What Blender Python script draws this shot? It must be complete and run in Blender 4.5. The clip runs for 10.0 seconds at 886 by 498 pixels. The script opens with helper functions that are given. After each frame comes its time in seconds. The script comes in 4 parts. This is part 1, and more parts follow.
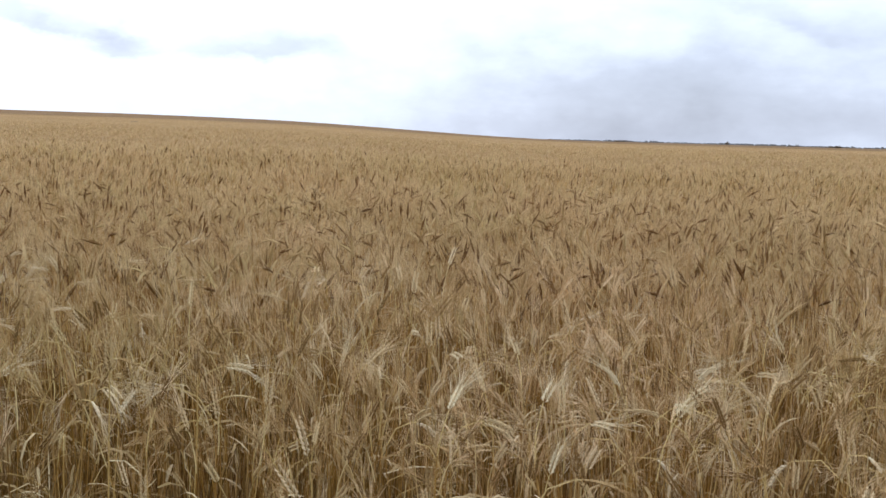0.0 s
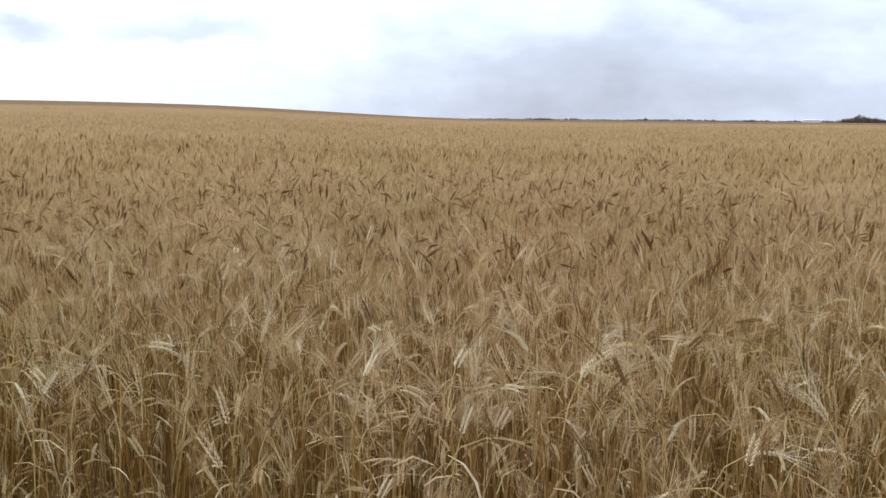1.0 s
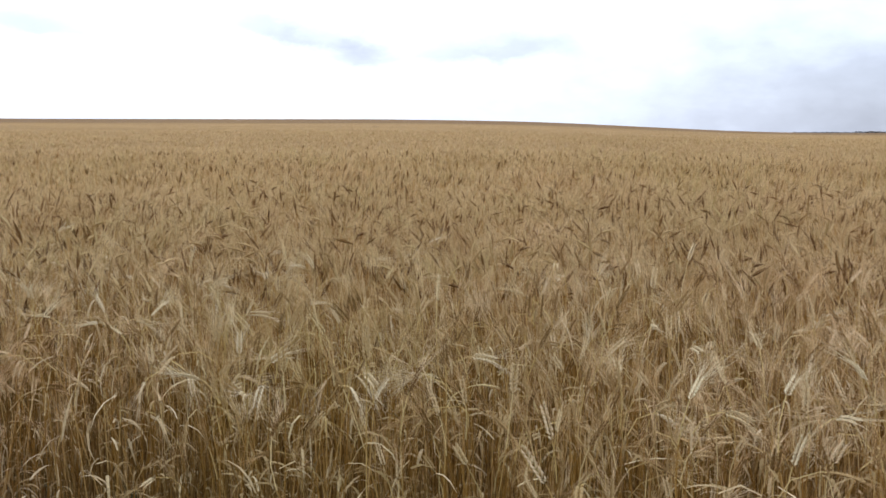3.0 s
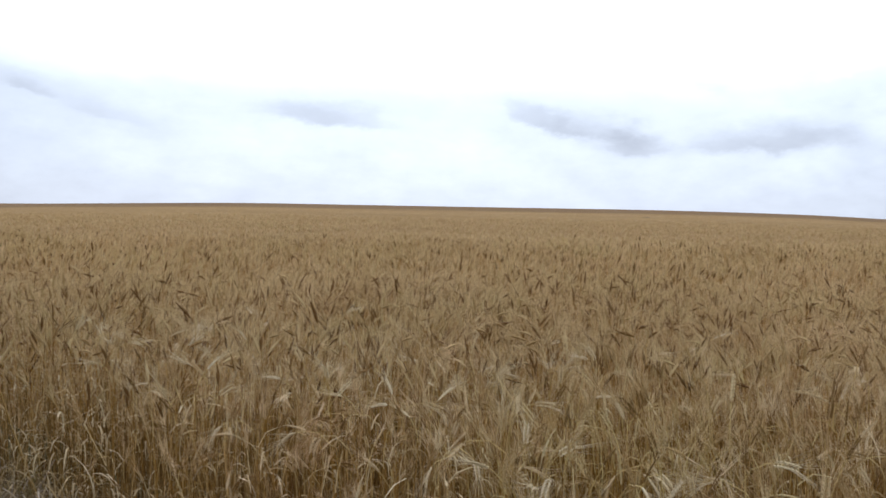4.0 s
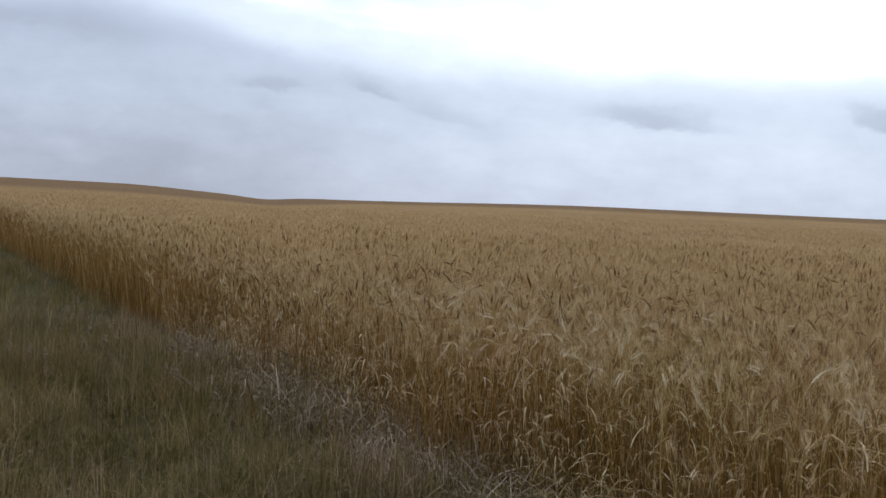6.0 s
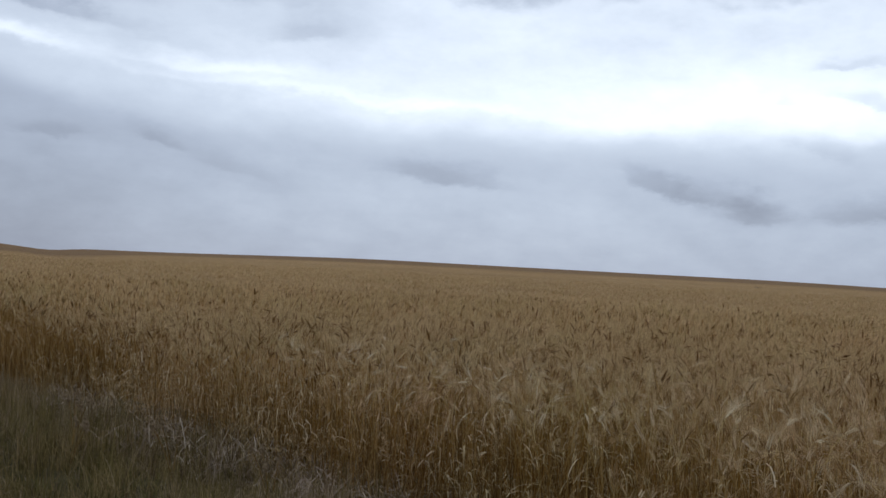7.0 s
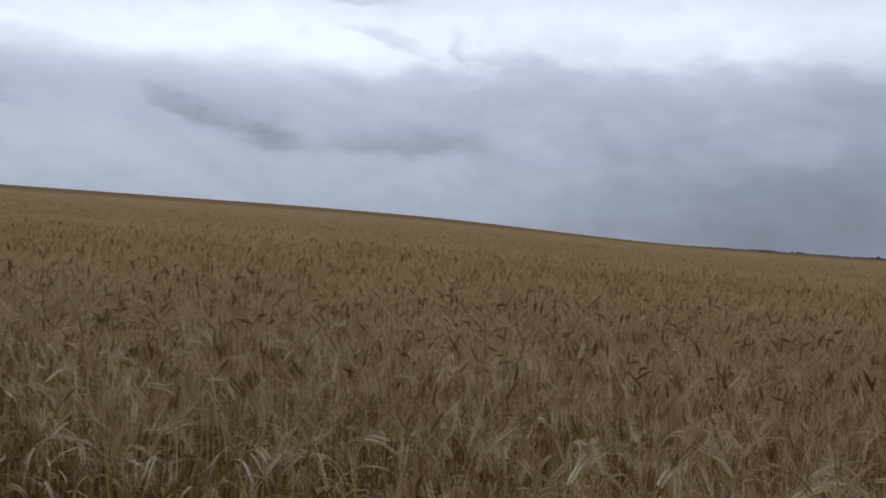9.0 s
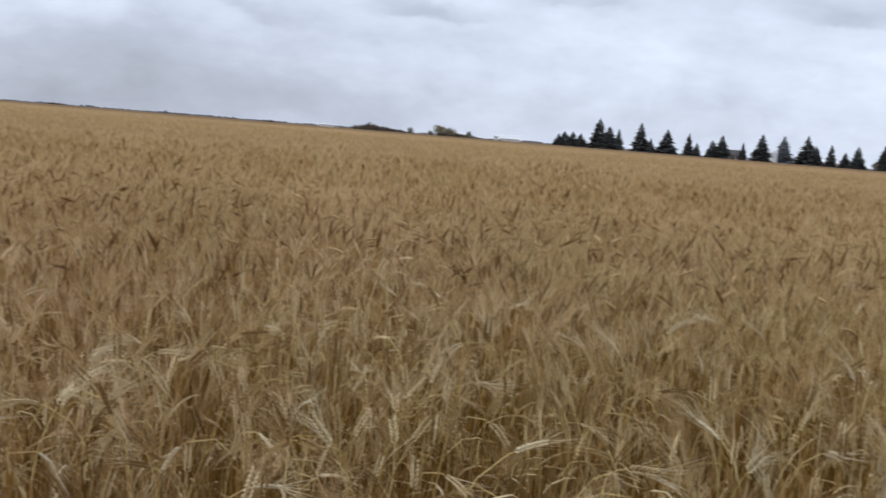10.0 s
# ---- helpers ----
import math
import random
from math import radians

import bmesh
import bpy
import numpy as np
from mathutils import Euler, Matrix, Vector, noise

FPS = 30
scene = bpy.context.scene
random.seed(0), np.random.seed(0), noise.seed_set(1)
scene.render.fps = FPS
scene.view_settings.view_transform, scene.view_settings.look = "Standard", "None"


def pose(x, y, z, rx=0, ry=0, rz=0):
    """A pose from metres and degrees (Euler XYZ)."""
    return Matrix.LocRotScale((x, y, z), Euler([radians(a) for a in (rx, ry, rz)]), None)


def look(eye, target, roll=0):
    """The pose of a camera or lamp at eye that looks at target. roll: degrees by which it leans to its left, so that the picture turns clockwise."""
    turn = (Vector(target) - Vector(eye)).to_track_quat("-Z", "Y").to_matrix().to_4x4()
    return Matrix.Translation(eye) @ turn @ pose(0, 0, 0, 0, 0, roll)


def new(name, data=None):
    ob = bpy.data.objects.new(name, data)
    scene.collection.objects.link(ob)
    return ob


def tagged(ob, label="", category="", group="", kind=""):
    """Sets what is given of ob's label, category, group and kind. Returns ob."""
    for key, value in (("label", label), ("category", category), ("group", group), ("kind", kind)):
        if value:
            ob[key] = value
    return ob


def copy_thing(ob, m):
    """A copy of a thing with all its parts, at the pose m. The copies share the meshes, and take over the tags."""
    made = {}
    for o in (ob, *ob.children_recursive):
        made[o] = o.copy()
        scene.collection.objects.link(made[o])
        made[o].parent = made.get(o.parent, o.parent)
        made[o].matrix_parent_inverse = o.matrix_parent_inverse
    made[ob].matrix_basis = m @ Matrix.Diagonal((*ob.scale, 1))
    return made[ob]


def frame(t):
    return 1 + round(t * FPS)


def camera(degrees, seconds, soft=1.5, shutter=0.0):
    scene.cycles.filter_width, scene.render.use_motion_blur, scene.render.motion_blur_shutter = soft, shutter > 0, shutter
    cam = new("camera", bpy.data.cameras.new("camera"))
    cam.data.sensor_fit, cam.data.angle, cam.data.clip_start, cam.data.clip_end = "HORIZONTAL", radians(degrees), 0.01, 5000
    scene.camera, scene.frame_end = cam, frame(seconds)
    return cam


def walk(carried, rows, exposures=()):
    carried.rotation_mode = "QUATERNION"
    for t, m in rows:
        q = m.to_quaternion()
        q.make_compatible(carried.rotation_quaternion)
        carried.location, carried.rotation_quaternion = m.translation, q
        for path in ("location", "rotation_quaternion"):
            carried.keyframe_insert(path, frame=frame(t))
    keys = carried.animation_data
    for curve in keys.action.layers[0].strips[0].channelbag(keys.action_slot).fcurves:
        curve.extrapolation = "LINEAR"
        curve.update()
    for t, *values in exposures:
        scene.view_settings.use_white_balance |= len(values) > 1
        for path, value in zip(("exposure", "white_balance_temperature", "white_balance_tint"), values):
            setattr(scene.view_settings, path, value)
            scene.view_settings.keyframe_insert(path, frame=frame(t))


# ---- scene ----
# Camera and its way: seconds, azimuth, tilt, lean (degrees), then the eye in metres.
cam = camera(42.8, 10.0, soft=1.5, shutter=0.08)

ROWS = [
    (0.0, 15.30, -5.66, 1.60, 0.046, 0.108, 1.428),
    (0.5, 17.51, -6.94, 1.19, 0.043, 0.026, 1.420),
    (1.0, 19.17, -6.56, 0.52, 0.043, 0.002, 1.424),
    (1.5, 19.28, -5.97, 0.57, 0.046, 0.009, 1.418),
    (2.0, 15.25, -6.72, 0.01, 0.007, 0.019, 1.414),
    (3.3, -0.42, -4.80, 0.25, 0.022, 0.019, 1.428),
    (3.5, -3.02, -3.25, 0.47, 0.000, 0.028, 1.424),
    (4.0, -10.16, -1.45, 1.03, -0.053, 0.049, 1.430),
    (4.5, -17.44, -0.77, 1.95, -0.071, 0.040, 1.416),
    (5.0, -22.42, -2.00, 2.96, -0.037, 0.014, 1.404),
    (5.2, -22.85, -2.60, 2.96, -0.028, 0.005, 1.409),
    (6.3, -27.24, -1.19, 2.84, 1.438, -2.241, 1.424),
    (6.5, -25.02, -0.19, 2.91, 1.293, -2.261, 1.417),
    (7.0, -16.04, 1.41, 3.15, 0.753, -2.674, 1.428),
    (7.5, -10.90, 2.65, 3.71, 0.356, -2.850, 1.450),
    (8.0, -6.76, 2.35, 4.19, 0.167, -2.889, 1.458),
    (8.5, 0.93, 0.57, 3.74, -0.181, -2.496, 1.461),
    (8.6, 2.20, 0.30, 3.13, -0.162, -2.257, 1.457),
    (8.7, 3.50, 0.05, 3.35, -0.116, -1.682, 1.447),
    (8.8, 4.40, -0.23, 3.60, -0.047, -0.821, 1.432),
    (8.9, 5.60, -0.61, 3.71, -0.001, -0.247, 1.422),
    (9.0, 8.16, -0.98, 3.93, 0.010, -0.103, 1.419),
    (9.5, 22.25, -3.76, 4.69, 0.110, 0.240, 1.426),
    (10.0, 43.41, -5.70, 4.62, 0.202, 0.203, 1.424),
]


def heading(az, el):
    """The unit direction at an azimuth (clockwise from +y) and an elevation, in degrees."""
    a, e = radians(az), radians(el)
    return Vector((math.sin(a) * math.cos(e), math.cos(a) * math.cos(e), math.sin(e)))


def row_pose(az, tilt, lean, x, y, z):
    eye = Vector((x, y, z))
    return look(eye, eye + heading(az, tilt), lean)


EXPOSURES = [(0.0, 0.37, 6480, 10), (1.0, 0.40, 6480, 10), (2.0, 0.42, 6480, 10), (3.5, 0.34, 6550, 10), (4.0, 0.02, 6500, 10),
             (4.5, -0.33, 6450, 10), (5.0, -0.44, 6410, 10), (6.5, -0.32, 6320, 10), (7.0, -0.78, 6260, 10), (7.5, -1.12, 6100, 9),
             (8.0, -1.25, 6050, 9), (8.5, -1.22, 6030, 9), (9.0, -0.98, 6230, 10), (9.5, -0.47, 6320, 10), (10.0, 0.0, 6580, 10)]
walk(cam, [(r[0], row_pose(*r[1:])) for r in ROWS], EXPOSURES)

# ---- sky and light ----


class Nodes:
    """Short hand for building node trees."""

    def __init__(self, tree):
        self.tree = tree

    def add(self, kind, **props):
        n = self.tree.nodes.new(kind)
        for k, v in props.items():
            if k == "operation":
                n.operation = v
            elif k == "data_type":
                n.data_type = v
            elif k == "sky_type":
                n.sky_type = v
            elif k == "blend_type":
                n.blend_type = v
        return n

    def link(self, a, b):
        self.tree.links.new(a, b)

    def put(self, socket, value):
        if isinstance(value, (int, float, tuple, list)):
            socket.default_value = value
        else:
            self.link(value, socket)

    def math(self, op, a, b=0.0, c=None, clamp=False):
        n = self.add("ShaderNodeMath", operation=op)
        n.use_clamp = clamp
        self.put(n.inputs[0], a)
        self.put(n.inputs[1], b)
        if c is not None:
            self.put(n.inputs[2], c)
        return n.outputs[0]

    def step(self, value, lo, hi, out_lo=0.0, out_hi=1.0):
        n = self.add("ShaderNodeMapRange")
        n.interpolation_type = "SMOOTHSTEP"
        self.put(n.inputs[0], value)
        for i, v in enumerate((lo, hi, out_lo, out_hi)):
            self.put(n.inputs[i + 1], v)
        return n.outputs[0]

    def mix(self, fac, a, b, blend="MIX"):
        n = self.add("ShaderNodeMix", data_type="RGBA", blend_type=blend)
        self.put(n.inputs[0], fac)
        self.put(n.inputs[6], a)
        self.put(n.inputs[7], b)
        return n.outputs[2]

    def blend(self, fac, a, b):
        """Between two plain values."""
        n = self.add("ShaderNodeMix", data_type="FLOAT")
        self.put(n.inputs[0], fac)
        self.put(n.inputs[2], a)
        self.put(n.inputs[3], b)
        return n.outputs[0]

    def noise(self, vector, scale, detail=4.0, rough=0.55):
        n = self.add("ShaderNodeTexNoise")
        if vector is not None:
            self.link(vector, n.inputs["Vector"])
        n.inputs["Scale"].default_value = scale
        n.inputs["Detail"].default_value = detail
        n.inputs["Roughness"].default_value = rough
        return n.outputs["Fac"]

    def ramp(self, fac, stops):
        n = self.add("ShaderNodeValToRGB")
        while len(n.color_ramp.elements) < len(stops):
            n.color_ramp.elements.new(0.5)
        for e, (p, c) in zip(n.color_ramp.elements, stops):
            e.position, e.color = p, (*c, 1)
        self.put(n.inputs[0], fac)
        return n.outputs[0]


SUN_AZ, SUN_EL = -20.0, 48.0
world = bpy.data.worlds.new("overcast_sky")
scene.world = world
world.use_nodes = True
world.node_tree.nodes.clear()
N = Nodes(world.node_tree)
coord = N.add("ShaderNodeTexCoord").outputs["Generated"]
sep = N.add("ShaderNodeSeparateXYZ")
N.link(coord, sep.inputs[0])
az_raw = N.math("MULTIPLY", N.math("ARCTAN2", sep.outputs[0], sep.outputs[1]), 57.2958)
el_raw = N.math("MULTIPLY", N.math("ARCSINE", sep.outputs[2]), 57.2958)
# The cloud deck in degrees, its edges torn by noise stretched along the horizon.
flat = N.add("ShaderNodeCombineXYZ")
N.link(N.math("MULTIPLY", az_raw, 0.048), flat.inputs[0])
N.link(N.math("MULTIPLY", el_raw, 0.10), flat.inputs[1])
warp_a = N.math("SUBTRACT", N.noise(flat.outputs[0], 2.6, 5.0), 0.5)
flat_b = N.add("ShaderNodeVectorMath", operation="ADD")
N.link(flat.outputs[0], flat_b.inputs[0])
flat_b.inputs[1].default_value = (7.3, 2.1, 0)
warp_b = N.math("SUBTRACT", N.noise(flat_b.outputs[0], 3.4, 6.0, 0.6), 0.5)
az = N.math("ADD", az_raw, N.math("MULTIPLY", warp_a, 6.0))
el = N.math("ADD", el_raw, N.math("MULTIPLY", warp_b, 2.6))


puff_at = N.add("ShaderNodeCombineXYZ")
N.link(N.math("MULTIPLY", az_raw, 0.16), puff_at.inputs[0])
N.link(N.math("MULTIPLY", el_raw, 0.30), puff_at.inputs[1])
puff = N.noise(puff_at.outputs[0], 3.0, 6.0, 0.58)
billow = N.noise(puff_at.outputs[0], 1.7, 3.0, 0.5)


def blob(a, e, width, height, slope, amount, firm=1.8):
    """A soft streak of cloud at a, e with half-sizes in degrees; slope: rise in degrees for each degree along; firm: how much harder its underside is."""
    da = N.math("SUBTRACT", az, a)
    de = N.math("SUBTRACT", N.math("SUBTRACT", el, e), N.math("MULTIPLY", da, slope))
    de = N.math("MAXIMUM", de, N.math("MULTIPLY", de, -firm))
    q = N.math("ADD", N.math("POWER", N.math("DIVIDE", da, width), 2.0), N.math("POWER", N.math("DIVIDE", de, height), 2.0))
    return N.math("MULTIPLY", N.math("EXPONENT", N.math("MULTIPLY", q, -1.0)), amount)


def cloud(a, e, width, height, slope, amount):
    """A ragged, billowing patch of darker cloud with a firm flat base."""
    height = height * 1.35
    body = N.math("ADD", blob(a, e, width, height, slope, 1.0, 3.0), N.math("MULTIPLY", N.math("SUBTRACT", puff, 0.5), 1.3))
    wide = blob(a, e, width * 1.5, height * 1.5, slope, 1.0, 3.4)
    ragged = N.math("ADD", N.math("MULTIPLY", N.step(body, 0.0, 0.95), 0.95), N.math("MULTIPLY", puff, 0.30))
    return N.math("MULTIPLY", N.math("MULTIPLY", ragged, wide), amount * 0.62)


def centred(value, amount):
    """A noise turned about zero, times an amount."""
    return N.math("MULTIPLY", N.math("SUBTRACT", value, 0.5), amount)


def total(first, *others):
    for o in others:
        first = N.math("ADD", first, o)
    return first


grain = N.noise(flat.outputs[0], 7.0, 6.0, 0.62)
swirl = N.noise(flat.outputs[0], 1.7, 7.0, 0.62)
west = N.math("MULTIPLY", az_raw, -1.0)
# The bright gap over the bank, greyer and streaked towards the west, then the underside of a higher deck.
lum = total(1.10, centred(swirl, 0.34), centred(puff, 0.10), centred(grain, 0.06), N.step(west, 14, 34, 0.0, -0.14), N.step(az_raw, 14, 34, 0.0, -0.04), N.step(az_raw, 30, 48, 0.0, -0.15))
deck_low = total(el_raw, centred(warp_a, 3.0), centred(puff, 3.5), centred(swirl, 5.0), N.step(west, 22, 40, 0.0, 2.2))
lum = N.blend(N.step(deck_low, 11.9, 15.0), lum, total(0.77, centred(swirl, 0.16), centred(puff, 0.08)))
BRIGHT = [  # azimuth, elevation, half-width, half-height, slope, brightness
    (-2, 8.8, 17, 1.9, 0.02, 0.17), (-38.5, 10.5, 4.0, 0.5, -0.16, 0.20), (-21, 8.7, 11, 0.4, -0.05, 0.09), (-28, 9.8, 5, 0.5, -0.05, 0.12), (20, 10.6, 13, 1.8, 0.0, 0.10),
]
for c in BRIGHT:
    lum = N.math("ADD", lum, blob(*c))
# The bank of low cloud: its top by azimuth, smooth to the west and heaped to the east.
top = total(7.5, N.step(az_raw, 3, 10, 0.0, 1.25), N.step(az_raw, 14, 27, 0.0, 0.3), N.step(west, 18, 24, 0.0, 0.7), N.step(west, 28, 44, 0.0, 2.4), N.step(az_raw, 30, 42, 0.0, 4.0))
heaped = N.step(az_raw, 2, 9, 0.35, 1.0)
ragged_top = total(top, N.math("MULTIPLY", centred(billow, 4.2), heaped), centred(swirl, 1.3), centred(grain, 0.3))
over = N.math("SUBTRACT", ragged_top, el_raw)
bank_in = N.step(over, -0.45, N.step(west, 16, 30, 0.95, 2.6))
bank_lum = total(0.865, centred(swirl, 0.22), centred(puff, 0.10), centred(grain, 0.02), N.step(over, 0.0, 2.2, 0.11, 0.0), N.math("MULTIPLY", centred(billow, 0.22), heaped), N.step(west, 20, 44, 0.0, -0.14), N.step(az_raw, 26, 44, 0.0, -0.08))
lum = N.blend(bank_in, lum, bank_lum)
DARK = [
    (-16.3, 4.95, 3.3, 0.85, -0.05, 0.24), (-5.4, 5.1, 2.5, 0.62, -0.27, 0.21), (-2.8, 4.5, 2.4, 0.9, -0.22, 0.12), (-0.7, 3.75, 2.1, 0.95, -0.10, 0.23),
    (6.0, 3.75, 4.4, 0.95, -0.02, 0.25), (2.2, 7.0, 1.6, 0.9, -0.35, 0.13), (4.6, 9.1, 2.4, 0.5, -0.22, 0.20), (3.6, 11.0, 1.6, 0.28, 0.02, 0.17), (8.4, 8.9, 0.7, 0.7, -0.5, 0.15), (0.6, 9.2, 0.6, 0.4, 0.0, 0.12),
    (-31.0, 5.9, 1.7, 0.6, -0.12, 0.14), (-35.8, 5.9, 1.5, 0.5, -0.08, 0.12), (-26.5, 4.6, 2.6, 0.7, -0.30, 0.10),
    (-36.5, 11.9, 5.5, 0.75, -0.16, 0.24), (-23.5, 11.7, 2.6, 0.75, 0.02, 0.20), (-28, 13.4, 7.0, 1.0, -0.06, 0.14), (-47, 8.5, 8.0, 2.0, -0.1, 0.10),
    (27.8, 7.6, 3.6, 1.9, -0.1, 0.15), (31.5, 5.9, 3.4, 1.1, -0.2, 0.16), (41.5, 5.9, 3.6, 0.8, 0.0, 0.20), (48.5, 7.0, 4.0, 0.7, -0.1, 0.12), (62, 6.9, 3.0, 0.7, -0.05, 0.14),
]
VEILS = [(22, 0.0, 10, 4.6, 0.0, 0.27), (30, 2.0, 8, 4.0, 0.0, 0.06), (-4, -0.5, 22, 3.0, 0.0, 0.08), (-27, -0.5, 14, 3.6, 0.0, 0.05), (34, 1.0, 12, 5.0, 0.0, 0.14), (-42, 0.5, 13, 3.4, 0.0, 0.10), (60, 9.5, 12, 4.0, 0.0, 0.10), (56, 1.5, 16, 3.6, 0.0, 0.06)]
for c in DARK:
    lum = N.math("SUBTRACT", lum, cloud(*c))
for c in VEILS:
    lum = N.math("SUBTRACT", lum, blob(*c))
high = N.step(el, 24, 40)
lum = N.math("ADD", N.math("MULTIPLY", lum, N.math("SUBTRACT", 1.0, high)), N.math("MULTIPLY", high, 0.74))
deck = N.ramp(N.math("MULTIPLY", lum, 0.8), [(0.24, (0.24, 0.265, 0.335)), (0.496, (0.535, 0.60, 0.745)), (0.64, (0.79, 0.89, 1.075)), (0.80, (1.17, 1.30, 1.49)), (1.0, (1.88, 2.02, 2.20))])
sky = N.add("ShaderNodeTexSky", sky_type="NISHITA")
sky.sun_disc = False
sky.sun_elevation, sky.sun_rotation = radians(SUN_EL), radians(SUN_AZ)
thin = N.mix(0.92, N.mix(1.0, sky.outputs[0], (0.1, 0.1, 0.1, 1), "MULTIPLY"), deck)
below = N.step(el_raw, -4, -1)
back = N.add("ShaderNodeBackground")
N.link(N.mix(below, (0.12, 0.10, 0.07, 1), thin), back.inputs[0])
back.inputs[1].default_value = 1.0
out = N.add("ShaderNodeOutputWorld")
N.link(back.outputs[0], out.inputs[0])

sun = new("sun", bpy.data.lights.new("sun", "SUN"))
sun.data.energy, sun.data.angle, sun.data.color = 0.8, radians(25), (1.0, 0.96, 0.9)
sun.matrix_world = look(heading(SUN_AZ, SUN_EL) * 60, (0, 0, 0))

# ---- materials ----


def material(name, rough=0.75):
    m = bpy.data.materials.new(name)
    m.use_nodes = True
    n = Nodes(m.node_tree)
    return m, n, m.node_tree.nodes["Principled BSDF"], rough


def straw(name, stops, grain=60.0, rough=0.7, sheen=0.25, by_object=False, glow=0.0, patch=(0.9, 0.75, 0.28), hue=0.7):
    """Dry plant matter: a tone for each stalk, with mottling along it and a little light let through."""
    m, n, bsdf, _ = material(name)
    pick = n.add("ShaderNodeObjectInfo").outputs["Random"] if by_object else n.add("ShaderNodeNewGeometry").outputs["Random Per Island"]
    place = n.add("ShaderNodeTexCoord").outputs["Object"]
    field = n.step(n.noise(place, patch[0], 3.0), 0.25, 0.75) if patch[2] > 0.3 else n.noise(place, patch[0], 3.0)
    fac = n.math("ADD", n.math("MULTIPLY", pick, patch[1]), n.math("MULTIPLY", field, patch[2]), clamp=True)
    tone = n.ramp(fac, stops)
    speck = n.noise(place, grain, 2.0)
    if hue:
        cast = n.math("ADD", n.math("MULTIPLY", n.noise(place, 0.8, 3.0), 0.7), n.math("MULTIPLY", n.noise(place, 0.13, 3.0), 0.3))
        tone = n.mix(hue, tone, n.ramp(cast, [(0.36, (0.90, 0.94, 0.78)), (0.5, (1.0, 0.99, 0.97)), (0.64, (1.06, 0.99, 1.0))]), "MULTIPLY")
    tone = n.mix(0.5, tone, n.ramp(speck, [(0.25, (0.45, 0.42, 0.38)), (0.7, (1.15, 1.15, 1.15))]), "MULTIPLY")
    n.link(tone, bsdf.inputs["Base Color"])
    bsdf.inputs["Roughness"].default_value = rough
    bsdf.inputs["Specular IOR Level"].default_value = sheen
    if glow:
        let = n.add("ShaderNodeBsdfTranslucent")
        n.link(tone, let.inputs[0])
        both = n.add("ShaderNodeMixShader")
        both.inputs[0].default_value = glow
        n.link(bsdf.outputs[0], both.inputs[1])
        n.link(let.outputs[0], both.inputs[2])
        n.link(both.outputs[0], m.node_tree.nodes["Material Output"].inputs[0])
    return m


# EAR and FAR_EAR: low stops add backlit shade to the ears' brown.
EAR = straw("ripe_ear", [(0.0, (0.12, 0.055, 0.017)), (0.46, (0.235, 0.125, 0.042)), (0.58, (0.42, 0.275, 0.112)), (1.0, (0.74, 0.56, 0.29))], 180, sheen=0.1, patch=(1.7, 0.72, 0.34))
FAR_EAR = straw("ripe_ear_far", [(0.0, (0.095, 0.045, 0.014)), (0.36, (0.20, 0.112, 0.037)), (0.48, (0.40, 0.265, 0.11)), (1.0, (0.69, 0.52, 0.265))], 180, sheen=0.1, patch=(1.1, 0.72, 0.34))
# HAZE_EAR: dark tones lifted, so the haze of distance is in the colour.
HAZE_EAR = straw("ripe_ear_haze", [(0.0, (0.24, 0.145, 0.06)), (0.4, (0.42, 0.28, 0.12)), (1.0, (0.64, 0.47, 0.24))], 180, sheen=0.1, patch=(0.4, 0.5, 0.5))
NEAR_EAR = straw("ripe_ear_close", [(0.0, (0.15, 0.078, 0.024)), (0.38, (0.33, 0.20, 0.075)), (0.62, (0.56, 0.39, 0.18)), (0.82, (0.80, 0.63, 0.37)), (1.0, (0.94, 0.80, 0.55))], 180, sheen=0.1)
AWN = straw("awn", [(0.0, (0.460, 0.288, 0.122)), (0.5, (0.720, 0.497, 0.258)), (1.0, (0.900, 0.722, 0.468))], 40, 0.55, 0.1, glow=0.35)
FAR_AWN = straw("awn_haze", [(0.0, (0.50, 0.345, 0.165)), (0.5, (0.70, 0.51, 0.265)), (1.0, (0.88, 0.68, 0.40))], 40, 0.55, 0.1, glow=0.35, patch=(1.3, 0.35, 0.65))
STEM = straw("stem_straw", [(0.0, (0.17, 0.075, 0.012)), (0.55, (0.39, 0.21, 0.046)), (1.0, (0.76, 0.52, 0.21))], 45, 0.5, 0.2)
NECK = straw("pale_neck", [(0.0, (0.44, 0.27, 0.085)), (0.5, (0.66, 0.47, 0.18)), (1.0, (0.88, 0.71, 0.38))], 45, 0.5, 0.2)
LEAF = straw("dry_leaf", [(0.0, (0.220, 0.141, 0.054)), (0.55, (0.460, 0.322, 0.146)), (1.0, (0.740, 0.605, 0.390))], 70, 0.65, 0.1, glow=0.25)
PALE_EAR = straw("pale_ear", [(0.0, (0.58, 0.41, 0.20)), (0.6, (0.84, 0.70, 0.45)), (1.0, (0.94, 0.83, 0.62))], 180, sheen=0.1, by_object=True)
PALE_AWN = straw("pale_awn", [(0.0, (0.70, 0.52, 0.28)), (1.0, (0.92, 0.80, 0.57))], 40, sheen=0.1, by_object=True, glow=0.3)
GRASS = straw("verge_grass", [(0.0, (0.075, 0.066, 0.019)), (0.30, (0.145, 0.118, 0.038)), (0.55, (0.26, 0.195, 0.076)), (1.0, (0.56, 0.42, 0.21))], 50, sheen=0.06, glow=0.3, patch=(2.2, 0.5, 0.5))
